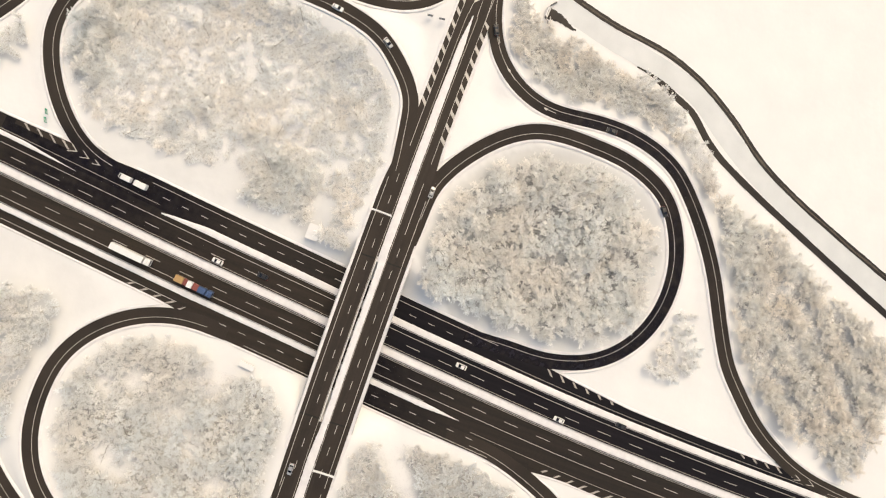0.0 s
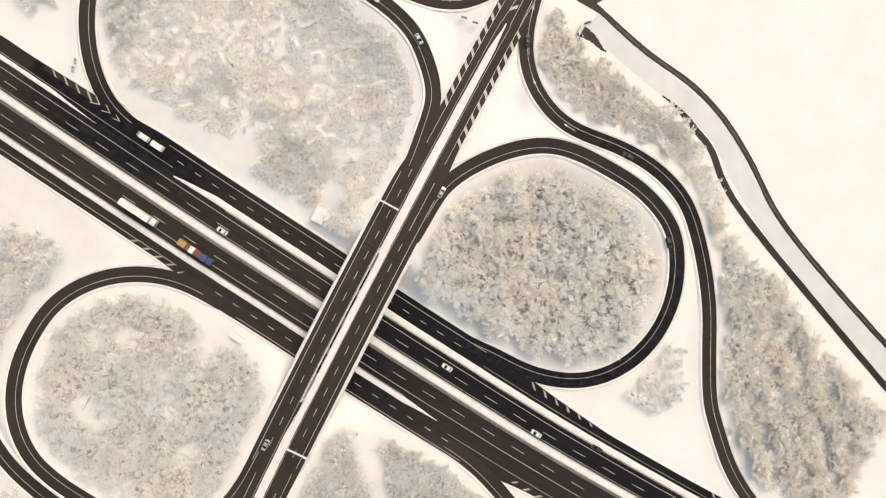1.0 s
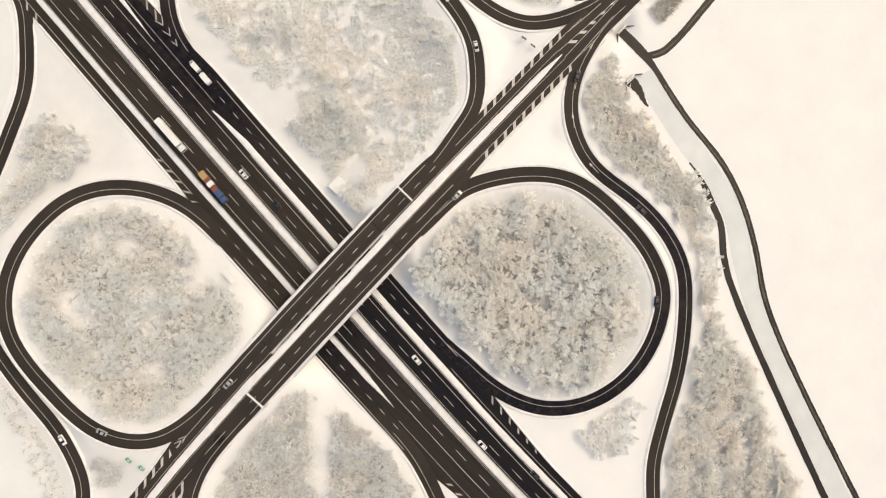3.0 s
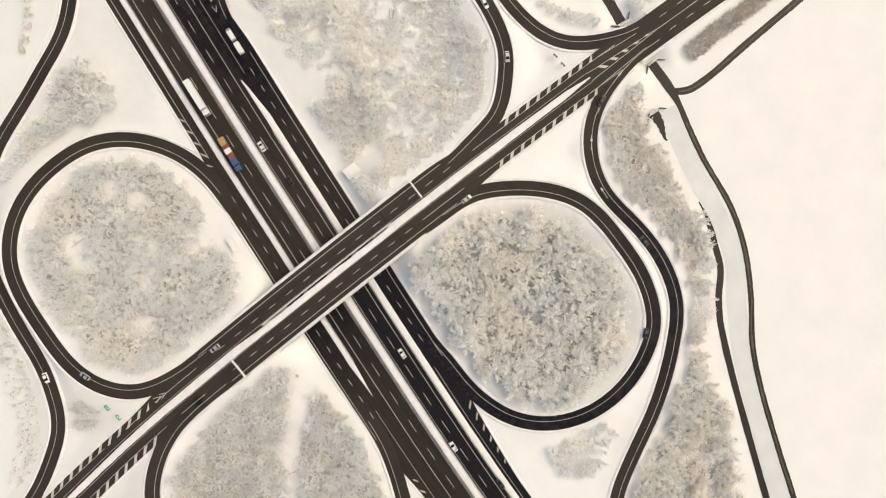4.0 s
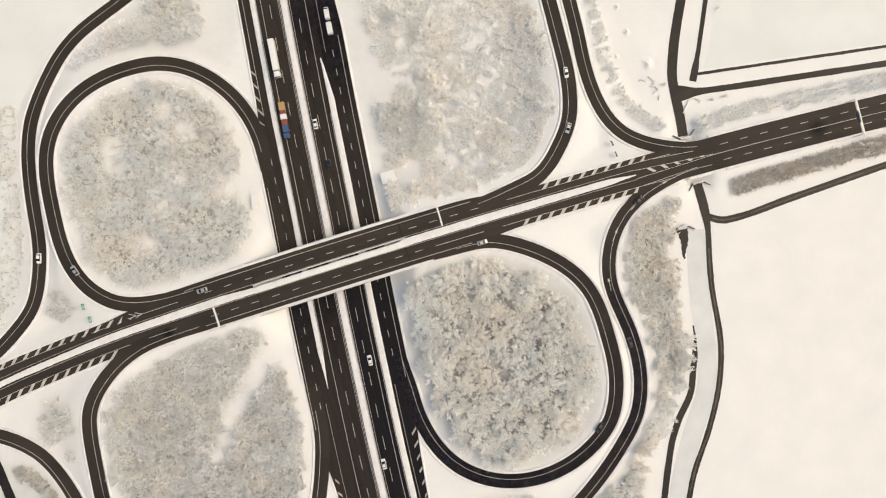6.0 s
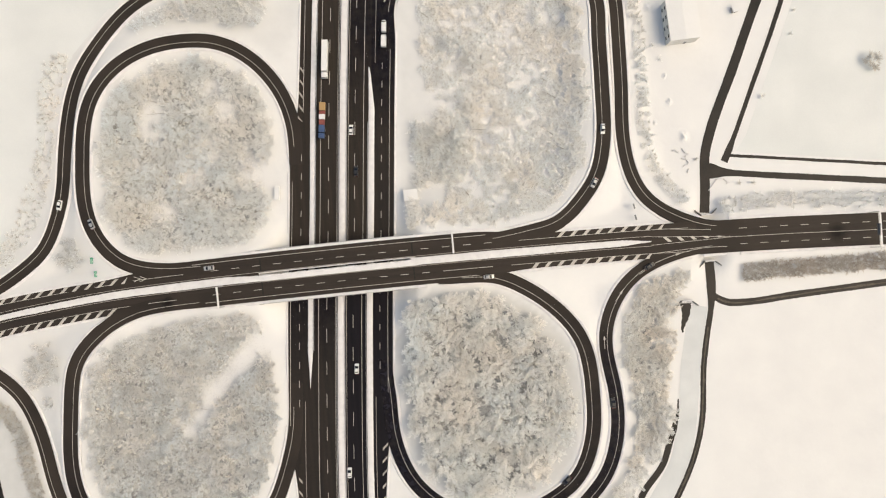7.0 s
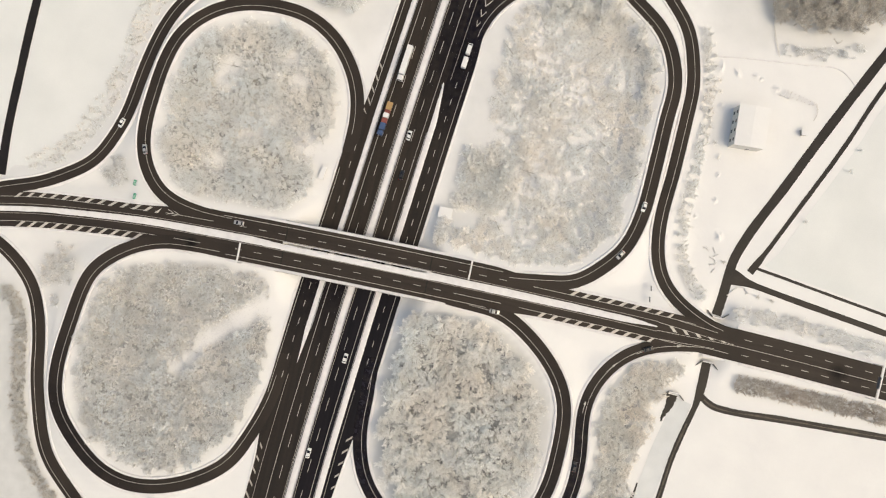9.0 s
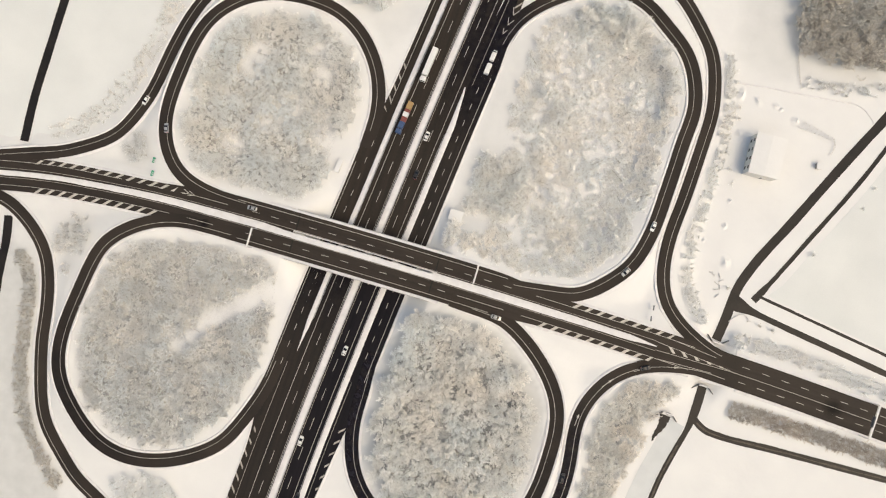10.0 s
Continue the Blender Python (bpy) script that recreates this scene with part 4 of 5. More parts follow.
# ---- frosted trees ----
def slivers(centres, dirs, lengths, widths, rng):
    """Many small tapering frost twigs: vertices and triangles."""
    n = len(centres)
    u = np.cross(dirs, rng.normal(0, 0.45, (n, 3)) + (0, 0, 1))   # the rime lies on top of the twigs
    u *= (widths / np.linalg.norm(u, axis=1))[:, None]
    verts = np.stack([centres - u, centres + u, centres + dirs * lengths[:, None]], 1).reshape(-1, 3)
    return verts, np.arange(3 * n).reshape(-1, 3)


def tube(a, b, ra, rb, seg=5):
    a, b = np.array(a, float), np.array(b, float)
    d = (b - a) / np.linalg.norm(b - a)
    u = np.cross(d, (0.31, 0.95, 0.1))
    u /= np.linalg.norm(u)
    v = np.cross(d, u)
    t = np.arange(seg) * 2 * np.pi / seg
    c = np.cos(t)[:, None] * u + np.sin(t)[:, None] * v
    verts = np.vstack([a + c * ra, b + c * rb])
    tris = []
    for k in range(seg):
        q = (k + 1) % seg
        tris += [(k, q, seg + q), (k, seg + q, seg + k)]
    return verts, np.array(tris)


def merge(pieces):
    vs, fs, n = [], [], 0
    for v, f in pieces:
        vs.append(v)
        fs.append(f + n)
        n += len(v)
    return np.vstack(vs), np.vstack(fs)


def frost_tree(seed, height, radius, limbs, fronds, needles, width=0.085):
    """Wood and crown of a bare tree thick with hoarfrost: bowed limbs, feathered fronds, each with its needles of rime."""
    rng = np.random.default_rng(seed)
    lean = rng.normal(0, 0.25, 2)
    wood = [tube((0, 0, -0.3), (lean[0], lean[1], height * 0.82), 0.13 + height * 0.008, 0.03, 5)]
    crown = []
    for k in range(limbs):
        ang = k * 2.4 + rng.normal(0, 0.3)
        reach = radius * (rng.uniform(0.62, 1.0) if k > 1 else rng.uniform(0.1, 0.3))
        low = height * rng.uniform(0.28, 0.6)
        dome = math.sqrt(max(0.08, 1 - (reach / radius) ** 2 * 0.9))
        foot = np.array([*(lean * low / height), low])
        tip = np.array([lean[0] + reach * math.cos(ang), lean[1] + reach * math.sin(ang), height * (0.42 + 0.56 * dome * rng.uniform(0.8, 1.0))])
        mid = (foot + tip) / 2 + (0, 0, height * 0.06)
        wood += [tube(foot, mid, 0.075, 0.05, 3), tube(mid, tip, 0.05, 0.02, 3)]
        t = np.linspace(0.22, 1.0, fronds) + rng.uniform(-0.05, 0.05, fronds)
        root = (1 - t)[:, None] ** 2 * foot + (2 * t * (1 - t))[:, None] * mid + t[:, None] ** 2 * tip
        turn = ang + np.where(np.arange(fronds) % 2, 1, -1) * rng.uniform(0.35, 1.25, fronds) * np.minimum(1, 1.35 - t)
        d = np.stack([np.cos(turn), np.sin(turn), rng.uniform(0.0, 0.65, fronds)], 1)
        d /= np.linalg.norm(d, axis=1)[:, None]
        ln = radius * rng.uniform(0.26, 0.46, fronds)
        wood.append(slivers(root, d, ln, np.full(fronds, 0.035), rng))
        f = np.repeat(np.arange(fronds), needles)
        g = np.tile(np.linspace(0.08, 1.0, needles), fronds)
        side = np.stack([-d[f, 1], d[f, 0], rng.uniform(-0.35, 0.55, len(f))], 1) * np.where(np.arange(len(f)) % 2, 1, -1)[:, None]
        dn = d[f] * rng.uniform(0.35, 0.95, (len(f), 1)) + side * (1.05 - 0.75 * g)[:, None] + rng.normal(0, 0.16, (len(f), 3))
        dn /= np.linalg.norm(dn, axis=1)[:, None]
        crown.append(slivers(root[f] + d[f] * (ln[f] * g)[:, None], dn, radius * rng.uniform(0.13, 0.25, len(f)), width * rng.uniform(0.75, 1.3, len(f)), rng))
    return merge(wood), merge(crown)


def fast_mesh(name, verts, tris, material):
    me = bpy.data.meshes.new(name)
    verts, tris = np.asarray(verts, np.float32), np.asarray(tris, np.int32)
    me.vertices.add(len(verts))
    me.vertices.foreach_set("co", verts.ravel())
    me.loops.add(tris.size)
    me.loops.foreach_set("vertex_index", tris.ravel())
    me.polygons.add(len(tris))
    me.polygons.foreach_set("loop_start", np.arange(0, tris.size, 3, dtype=np.int32))
    me.update(calc_edges=True)
    me.materials.append(material)
    return me


def scatter(poly, spacing, seed, open_spots=(), jitter=0.45, margin=4.3):
    """Tree places in a polygon: a jittered grid, thinned round the open spots (x, y, radius, share that stays)."""
    rng = np.random.default_rng(seed)
    a = np.array(poly, float)
    lo, hi = a.min(0), a.max(0)
    gx, gy = np.meshgrid(np.arange(lo[0], hi[0], spacing), np.arange(lo[1], hi[1], spacing * 0.87))
    gx[1::2] += spacing / 2
    p = np.stack([gx.ravel(), gy.ravel()], 1) + rng.uniform(-jitter, jitter, (gx.size, 2)) * spacing
    keep = in_polygon(p, poly) & ~paved(p, margin=margin)
    for x, y, r, share in open_spots:
        d = np.hypot(p[:, 0] - x, p[:, 1] - y)
        keep &= (d > r) | (rng.uniform(0, 1, len(p)) < share)
    for k, line in CANAL_LINES.items():
        keep &= near(p, line)[0] > CANALS[k][1] + 0.8
    return p[keep]


TREES = [frost_tree(11 + k, h, r, 10, 7, 12, 0.065) for k, (h, r) in enumerate(((7.5, 2.6), (8.2, 3.0), (6.2, 2.3), (6.8, 2.6), (5.2, 2.0)))]
TALL = [frost_tree(11 + k, h, r, 11, 7, 15, 0.057) for k, (h, r) in enumerate(((7.5, 2.6), (8.2, 3.0), (6.2, 2.3), (6.8, 2.6), (5.2, 2.0)))]   # finer rime, for the single trees
LOW = [frost_tree(41 + k, h, r, 8, 6, 8, 0.08) for k, (h, r) in enumerate(((4.2, 2.0), (3.4, 1.8), (3.0, 1.6)))]
BUSH = [frost_tree(71 + k, h, r, 6, 4, 8, 0.07) for k, (h, r) in enumerate(((2.0, 1.3), (1.6, 1.0), (2.6, 1.4)))]


def woodland(name, places, kinds, seed, label, material=FROST, size=(0.8, 1.25), category="woodland", flat=1.0):
    rng = np.random.default_rng(seed)
    wood, crown = [], []
    zz = terrain(places) - 0.15
    for (x, y), z in zip(places, zz):
        (wv, wf), (cv, cf) = kinds[rng.integers(len(kinds))]
        a, s = rng.uniform(0, 6.28), rng.uniform(*size)
        m = np.array([[math.cos(a), -math.sin(a), 0], [math.sin(a), math.cos(a), 0], [0, 0, rng.uniform(0.85, 1.15) * flat]]) * s
        wood.append((wv @ m.T + (x, y, z), wf))
        crown.append((cv @ m.T + (x, y, z), cf))
    root = thing(name, label, category, kind="stuff")
    for nm, pieces, mt in (("trunks", wood, BARK), ("crowns", crown, material)):
        ob = new(nm, fast_mesh(nm, *merge(pieces), mt))
        ob.parent = root
    return root

# low contrast of mist put into the flattened shape and pale colour
woodland("woodland_northeast", scatter(NE, 3.3, 1, [(x, y, r, max(s, .6) if x > 5 else s) for x, y, r, s in NE_OPEN]), LOW, 2, "misty wood of bare saplings white with hoarfrost", MIST_PALE, size=(0.9, 1.4), flat=0.33)
woodland("woodland_corner", scatter([(-6, 54), (-6, 28), (18, 30), (16, 52)], 3.3, 17), LOW + TREES[4:], 20, "patch of grey frosted saplings beside a motorway", FROST, flat=0.8)
pl = scatter(NE, 4.6, 18, NE_OPEN)
woodland("woodland_tall", pl[(pl[:, 1] > 120) | (np.arange(len(pl)) % 11 == 0)], TREES, 19, "scattered taller frosted trees among saplings", MIST_PALE)
pl = scatter(NW, 3.4, 3, [(x, y, r * 1.25, s) for x, y, r, s in NW_OPEN], margin=5.2)
rim = (np.hypot((pl[:, 0] + 103) / 1.0, (pl[:, 1] - 49) / 1.12) > 27) | ((pl[:, 0] > -84) & (np.hypot(pl[:, 0] + 76, pl[:, 1] - 60) < 16))
woodland("woodland_northwest", pl[rim], TREES[2:] + LOW[:1], 4, "ring of frosted trees inside a loop ramp", FROST, size=(0.85, 1.3), flat=0.72)
woodland("woodland_thin", pl[~rim], LOW + TREES[2:4], 5, "misty thin saplings white with hoarfrost", FROST, size=(0.9, 1.4), flat=0.65)


def deadwood(poly, count, seed, label):
    """Thin bare trunks that lie and lean among the saplings."""
    rng = np.random.default_rng(seed)
    a = np.array(poly, float)
    p = rng.uniform(a.min(0), a.max(0), (count * 4, 2))
    p = p[in_polygon(p, poly) & ~paved(p, margin=7)][:count]
    pieces = []
    for (x, y), z in zip(p, terrain(p)):
        ang, ln = rng.choice((0.7, 2.5, 2.9)) + rng.normal(0, .3), rng.uniform(3.0, 7.5)
        foot, tip = np.array((x, y, z + .9)), np.array((x + ln * math.cos(ang), y + ln * math.sin(ang), z + rng.uniform(1.6, 3.2)))
        pieces.append(tube(foot, tip, .11, .04, 4))
        for k in range(3):
            q = foot + (tip - foot) * rng.uniform(.35, .9)
            t = ang + rng.choice((-1, 1)) * rng.uniform(.4, .9)
            pieces.append(tube(q, q + np.array((math.cos(t), math.sin(t), .25)) * ln * .22, .05, .02, 3))
    root = thing("deadwood", label, "deadwood", kind="stuff")
    new("trunks", fast_mesh("trunks", *merge(pieces), BARE)).parent = root


BARE = mat("bare_wet_bark", (0.15, 0.13, 0.11), (0.34, 0.31, 0.28), 0.8, 0.85, 0.5, 0.02, 0.2, 0.1)
deadwood(NW, 46, 61, "thin bare trunks leaning among frosted saplings")
deadwood(NE, 22, 62, "few thin bare trunks among white saplings")
deadwood(SW, 16, 63, "few thin bare trunks in a low wood")
woodland("woodland_southwest", scatter(SW, 3.4, 5, [(x, y, r + 1.6, s * .4) for x, y, r, s in SW_OPEN], margin=3.8), LOW, 6, "dense low wood of grey frosted saplings", GREY_RIME, size=(0.85, 1.35))
pl = scatter(FOREST, 3.0, 7, [(40, -165, 6, .5), (62, -112, 4, .4)], margin=3.2)
low = pl[:, 1] > -100
pl = pl[low | (np.arange(len(pl)) % 5 > 1)]
low = pl[:, 1] > -100
woodland("woodland_streamside", pl[low], LOW, 8, "low frosted scrub between a slip road and a frozen stream", TAWNY, size=(0.95, 1.45), flat=0.75)
woodland("woodland_streamside", pl[~low], TREES + LOW[:2], 9, "long wood of frosted trees beside a frozen stream", TAWNY, flat=0.68)
deadwood(FOREST, 26, 64, "few thin bare trunks beside a frozen stream")
for nm, poly, seed, kinds, label in (
        ("grove", [(14, -123), (13, -129), (-5, -138), (-17, -130), (-13, -116), (0, -119)], 9, LOW, "small grove of frosted saplings on open snow"),
        ("grove", [(-166, 11), (-159, 17), (-150, 16), (-149, 7), (-156, 4)], 10, LOW, "small clump of frosted trees beside a slip road"),
        ("grove", [(-180, -35), (-173, -26), (-164, -26), (-161, -37), (-167, -45), (-176, -44)], 11, LOW, "round clump of frosted trees on open snow"),
        ("grove", [(-79, 127), (-64, 125), (-66, 104), (-83, 104), (-100, 106), (-115, 101), (-133, 100), (-131, 109), (-116, 114), (-98, 121)], 12, TREES[2:] + LOW, "strip of frosted trees between two slip roads"),
        ("grove", [(32, 164), (33, 155), (17, 148), (8, 157), (12, 168)], 13, LOW, "small grove of frosted trees between ramps"),
        ("grove", [(110, 152), (116, 139), (132, 137), (152, 141), (166, 150), (168, 172), (110, 172)], 14, TREES, "dark dense copse with frosted tops"),
        ("grove", [(-122, -134), (-107, -127), (-91, -126), (-88, -133), (-110, -143)], 15, LOW, "low clump of frosted shrubs on open snow"),
        ("grove", [(-172, -48), (-168, -47), (-167, -54), (-170, -53)], 16, BUSH, "few small frosted bushes on open snow")):
    pl = scatter(poly, 3.3 if kinds is not BUSH else 2.0, seed, margin=6.0 if seed == 12 else 3.0)
    woodland(nm, pl, kinds, seed + 50, label, DUSKY if seed == 14 else GREY_RIME if seed in (10, 11) else FROST, category="grove")


def hedge(points, width, seed, label, spacing=1.5, material=FROST, kinds=BUSH, share=1.0, flat=1.0):
    line = spline(points, spacing)
    rng = np.random.default_rng(seed)
    pl = []
    for o in np.arange(-width / 2, width / 2 + 0.1, spacing):
        q = offset(line, o)[:, :2] + rng.uniform(-.5, .5, (len(line), 2)) * spacing
        pl.append(q[rng.uniform(0, 1, len(q)) < share])
    pl = np.vstack(pl)
    pl = pl[~paved(pl, margin=2.2)]
    woodland("hedge", pl, kinds, seed, label, material, category="hedge", flat=flat)


hedge([(86, 128), (91.5, 116), (94, 103), (95, 88), (94.5, 64), (94, 39), (96, 28), (102, 18), (108, 11.5)], 4.0, 21, "long frosted hedge beside a slip road", spacing=1.75, share=.85)
hedge([(124, 7), (140, 8.6), (165, 7), (194, 5), (212, 4)], 5.5, 22, "frosted hedge on a road embankment", spacing=1.75, share=.8)
hedge([(131, -21.5), (152, -21.5), (177, -21.5), (194, -22), (212, -23)], 6.0, 23, "dense dusky hedge below a road embankment", spacing=1.4, material=BROWN)
hedge([(-156, 98), (-161, 83), (-163, 63), (-168, 44), (-174, 28), (-186, 13), (-196, 6)], 9.0, 24, "loose row of frosted shrubs in snow", spacing=1.9, share=.7, material=MIST_PALE, flat=.6)
hedge([(-66, 168), (-70.5, 161), (-74.5, 154.5), (-79, 149.5), (-86, 144)], 2.6, 35, "narrow strip of brownish frosted shrubs in snow", spacing=1.7, share=.8, material=TAWNY, flat=.8)
hedge([(-193, -50), (-184, -62), (-180, -78), (-176, -98), (-166, -120), (-154, -133), (-143, -144)], 6.0, 25, "row of frosted shrubs beside a slip road", spacing=1.6, share=.95, material=DUSKY, flat=.9)
hedge([(123, 127), (133, 126.8), (145, 129.2), (158, 133.5)], 5.0, 26, "broad frosted garden hedge", share=.8, spacing=1.8, material=GREY_RIME, flat=.7)

hedge([(93, -76), (88, -88), (80, -99), (71, -110), (63, -118)], 5.5, 27, "belt of frosted shrubs between a slip road and a stream", spacing=2.4, kinds=LOW)
woodland("brush", scatter(NE, 4.2, 31, NE_OPEN[:1] + [(2, 24, 5, 0)]), BUSH[:2], 31, "thin frosted brush among saplings", MIST_PALE, size=(.9, 1.4), category="undergrowth", flat=.45)
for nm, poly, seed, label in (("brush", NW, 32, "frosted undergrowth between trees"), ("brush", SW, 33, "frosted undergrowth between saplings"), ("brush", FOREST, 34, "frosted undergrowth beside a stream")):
    woodland(nm, scatter(poly, 5.4, seed, NE_OPEN[:1] + [(-116, 60, 8, .1), (-77, 42, 6, .1), (2, 24, 5, 0)] + SW_OPEN), BUSH, seed, label, MIST_PALE, size=(.8, 1.3), category="undergrowth", flat=.7)

SEDGE = mat("frosted_sedge", (0.40, 0.385, 0.365), (0.66, 0.65, 0.635), 1.2, 0.9, 0.6, 0.05, 0.3, 0.15, spec=0.1)
nt = SEDGE.node_tree
tc, n1, n2, ma, mr, tp, mx, at, mc = (nt.nodes.new("ShaderNode" + k) for k in ("TexCoord", "TexNoise", "TexNoise", "Math", "MapRange", "BsdfTransparent", "MixShader", "Attribute", "Math"))
n1.inputs["Scale"].default_value, n1.inputs["Detail"].default_value = 0.11, 4
n2.inputs["Scale"].default_value, n2.inputs["Detail"].default_value, n2.inputs["Distortion"].default_value = 1.3, 5, 1.5
for nn in (n1, n2):
    nt.links.new(tc.outputs["Object"], nn.inputs["Vector"])
ma.operation = "MULTIPLY"
nt.links.new(n1.outputs["Fac"], ma.inputs[0])
nt.links.new(n2.outputs["Fac"], ma.inputs[1])
mr.inputs["From Min"].default_value, mr.inputs["From Max"].default_value, mr.inputs["To Max"].default_value = 0.17, 0.36, 0.75
nt.links.new(ma.outputs[0], mr.inputs["Value"])
at.attribute_name, mc.operation = "cover", "MULTIPLY"
nt.links.new(mr.outputs[0], mc.inputs[0])
nt.links.new(at.outputs["Fac"], mc.inputs[1])
nt.links.new(mc.outputs[0], mx.inputs[0])
nt.links.new(tp.outputs[0], mx.inputs[1])
nt.links.new(nt.nodes["Principled BSDF"].outputs[0], mx.inputs[2])
nt.links.new(mx.outputs[0], nt.nodes["Material Output"].inputs["Surface"])


def sedge(poly, label, holes=(), share=1.0, margin=4.5, cell=2.0):
    """Matted dry grass and fallen twigs that show through thin snow."""
    a = np.array(poly, float)
    lo, hi = a.min(0), a.max(0)
    xs, ys = np.arange(lo[0], hi[0], cell), np.arange(lo[1], hi[1], cell)
    gx, gy = np.meshgrid(xs, ys)
    pts = np.stack([gx.ravel(), gy.ravel()], 1)
    ok = (in_polygon(pts, poly) & ~paved(pts, margin=margin)).reshape(gx.shape)
    ring = [(r * math.cos(k), r * math.sin(k)) for r in (3, 6) for k in np.arange(0, 6.28, 0.785)]
    cover = np.clip(np.mean([in_polygon(pts + d, poly) for d in ring], 0) * 1.7 - 0.7, 0, 1) * share
    for x, y, r, s in holes:
        cover *= s + (1 - s) * np.clip((np.hypot(pts[:, 0] - x, pts[:, 1] - y) - r * 0.5) / (r * 0.9), 0, 1)
    z = terrain(pts) + 0.03
    n = len(xs)
    faces = [(i * n + j, i * n + j + 1, (i + 1) * n + j + 1, (i + 1) * n + j) for i in range(len(ys) - 1) for j in range(n - 1) if ok[i, j] and ok[i + 1, j] and ok[i, j + 1] and ok[i + 1, j + 1]]
    used = sorted({v for f in faces for v in f})
    index = {v: k for k, v in enumerate(used)}
    ob = mesh_object("ground_cover", [(*pts[v], z[v]) for v in used], [tuple(index[v] for v in f) for f in faces], SEDGE, smooth=True)
    ob.data.attributes.new("cover", "FLOAT", "POINT").data.foreach_set("value", cover[used].astype(np.float32))
    tagged(ob, label, "ground cover", kind="stuff")


sedge(NE, "thin matted grass and twigs in misty snow", NE_OPEN, 0.22)
sedge(NW, "matted frosted grass in snow between trees", NW_OPEN, 0.75)
sedge(SW, "matted frosted grass under low saplings", SW_OPEN, 0.8)
sedge(FOREST, "matted frosted grass beside a stream", (), 0.7)
sedge(SE, "matted frosted grass beneath tall trees", (), 1.0)

# the wood nearest to the camera's line: single trees]
SINGLE = []
for (wv, wf), (cv, cf) in TALL:
    SINGLE.append((fast_mesh("trunk", wv, wf, BARK), fast_mesh("crown", cv, cf, CROWN)))
rng_t = np.random.default_rng(90)
pl = scatter(SE, 4.2, 91, [(15, -70, 4, .4), (-5, -40, 4, .4)], margin=5.0)
pl = pl[(near(pl, RAMP_LINES["loop_se"])[0] > 9.6) | (pl[:, 1] > -75)]   # the far rim stands back from the ramp
for (x, y), z in zip(pl, terrain(pl) - 0.1):
    big = 0.92 + 0.75 * rng_t.uniform(0, 1) ** 1.6
    tree = thing("frosted_tree", "tall bare tree with a wide crown white with hoarfrost" if big > 1.18 else "bare young tree with a crown white with hoarfrost", "tree", group="trees inside the loop ramp")
    tree.matrix_basis = pose(x, y, z, 0, 0, rng_t.uniform(0, 360)) @ Matrix.Diagonal((big, big, big * rng_t.uniform(.7, .95), 1))
    tm, cm = SINGLE[rng_t.integers(len(SINGLE))]
    for nm, dat in (("trunk", tm), ("crown", cm)):
        ob = new(nm, dat)
        ob.parent = tree
for x, y in ((138.8, 16.8), (133, 17), (115.5, 29)):
    b = thing("bare_bush", "dark leafless bush dusted with snow", "bush", pose(x, y, ground_z(x, y) - .1, 0, 0, x * 37 % 360), group="bare bushes")
    (wv, wf), (cv, cf) = BUSH[int(x) % 3]
    for nm, v, f, mt in (("stems", wv, wf, BARK), ("twigs", cv, cf, DUSKY)):
        ob = tagged(new(nm, fast_mesh(nm, v, f, mt)), kind="stuff")
        ob.parent = b


woodland("low_shrubs", np.array([(109.5, 15), (101.5, 80), (104, 74), (98, 108), (99, 103)], float), BUSH, 30, "few snow-laden shrubs on open snow", MIST_PALE, flat=.5, category="shrubs")
hedge([(167, 96), (154, 71), (143, 47)], 2.5, 28, "few scattered bushes beside a ditch", spacing=2.6, share=.3)
woodland("lone_thicket", np.array([(192.5, 65.0), (194.5, 63.5), (194, 67), (197, 65.5), (196, 61.5)]), LOW, 29, "dark lone thicket on open snow", DUSKY, category="thicket")

# ---- vehicles ----
def plain(name, rgb, rough=0.3, metal=0.0):
    return mat(name, tuple(c * 0.9 for c in rgb), rgb, 1.5, rough, 0.2, metal=metal, spec=0.5)


PAINTS = {"white": plain("white_paint", (0.75, 0.75, 0.74)), "black": plain("black_paint", (0.015, 0.015, 0.018)), "silver": plain("silver_paint", (0.45, 0.45, 0.45), 0.3, 0.5), "blue": plain("blue_paint", (0.05, 0.09, 0.19)),
          "red": plain("red_paint", (0.24, 0.07, 0.055)), "yellow": plain("ochre_paint", (0.42, 0.27, 0.12)), "grey": plain("grey_paint", (0.12, 0.12, 0.13))}
GLASS = plain("tinted_glass", (0.012, 0.014, 0.018), 0.08)
RUBBER = plain("rubber", (0.012, 0.012, 0.012), 0.9)
LAMP = plain("lamp_glass", (0.7, 0.7, 0.68), 0.1)
TAIL = plain("tail_lamp", (0.4, 0.01, 0.01), 0.2)


def loft(sections, material, name, parent, label=""):
    """A hull through cross-sections (x, half width, z low, z high), rounded at the shoulders."""
    bm = bmesh.new()
    rows = []
    for x, w, lo, hi in sections:
        r = min(0.16, (hi - lo) * 0.35)
        ring = [(-w, lo), (-w, hi - r), (-w + r, hi), (w - r, hi), (w, hi - r), (w, lo)]
        rows.append([bm.verts.new((x, y, z)) for y, z in ring])
    for a, b in zip(rows, rows[1:]):
        for k in range(6):
            bm.faces.new((a[k], a[(k + 1) % 6], b[(k + 1) % 6], b[k]))
    bm.faces.new(rows[0][::-1])
    bm.faces.new(rows[-1])
    return part(name, bm, material, parent, label)


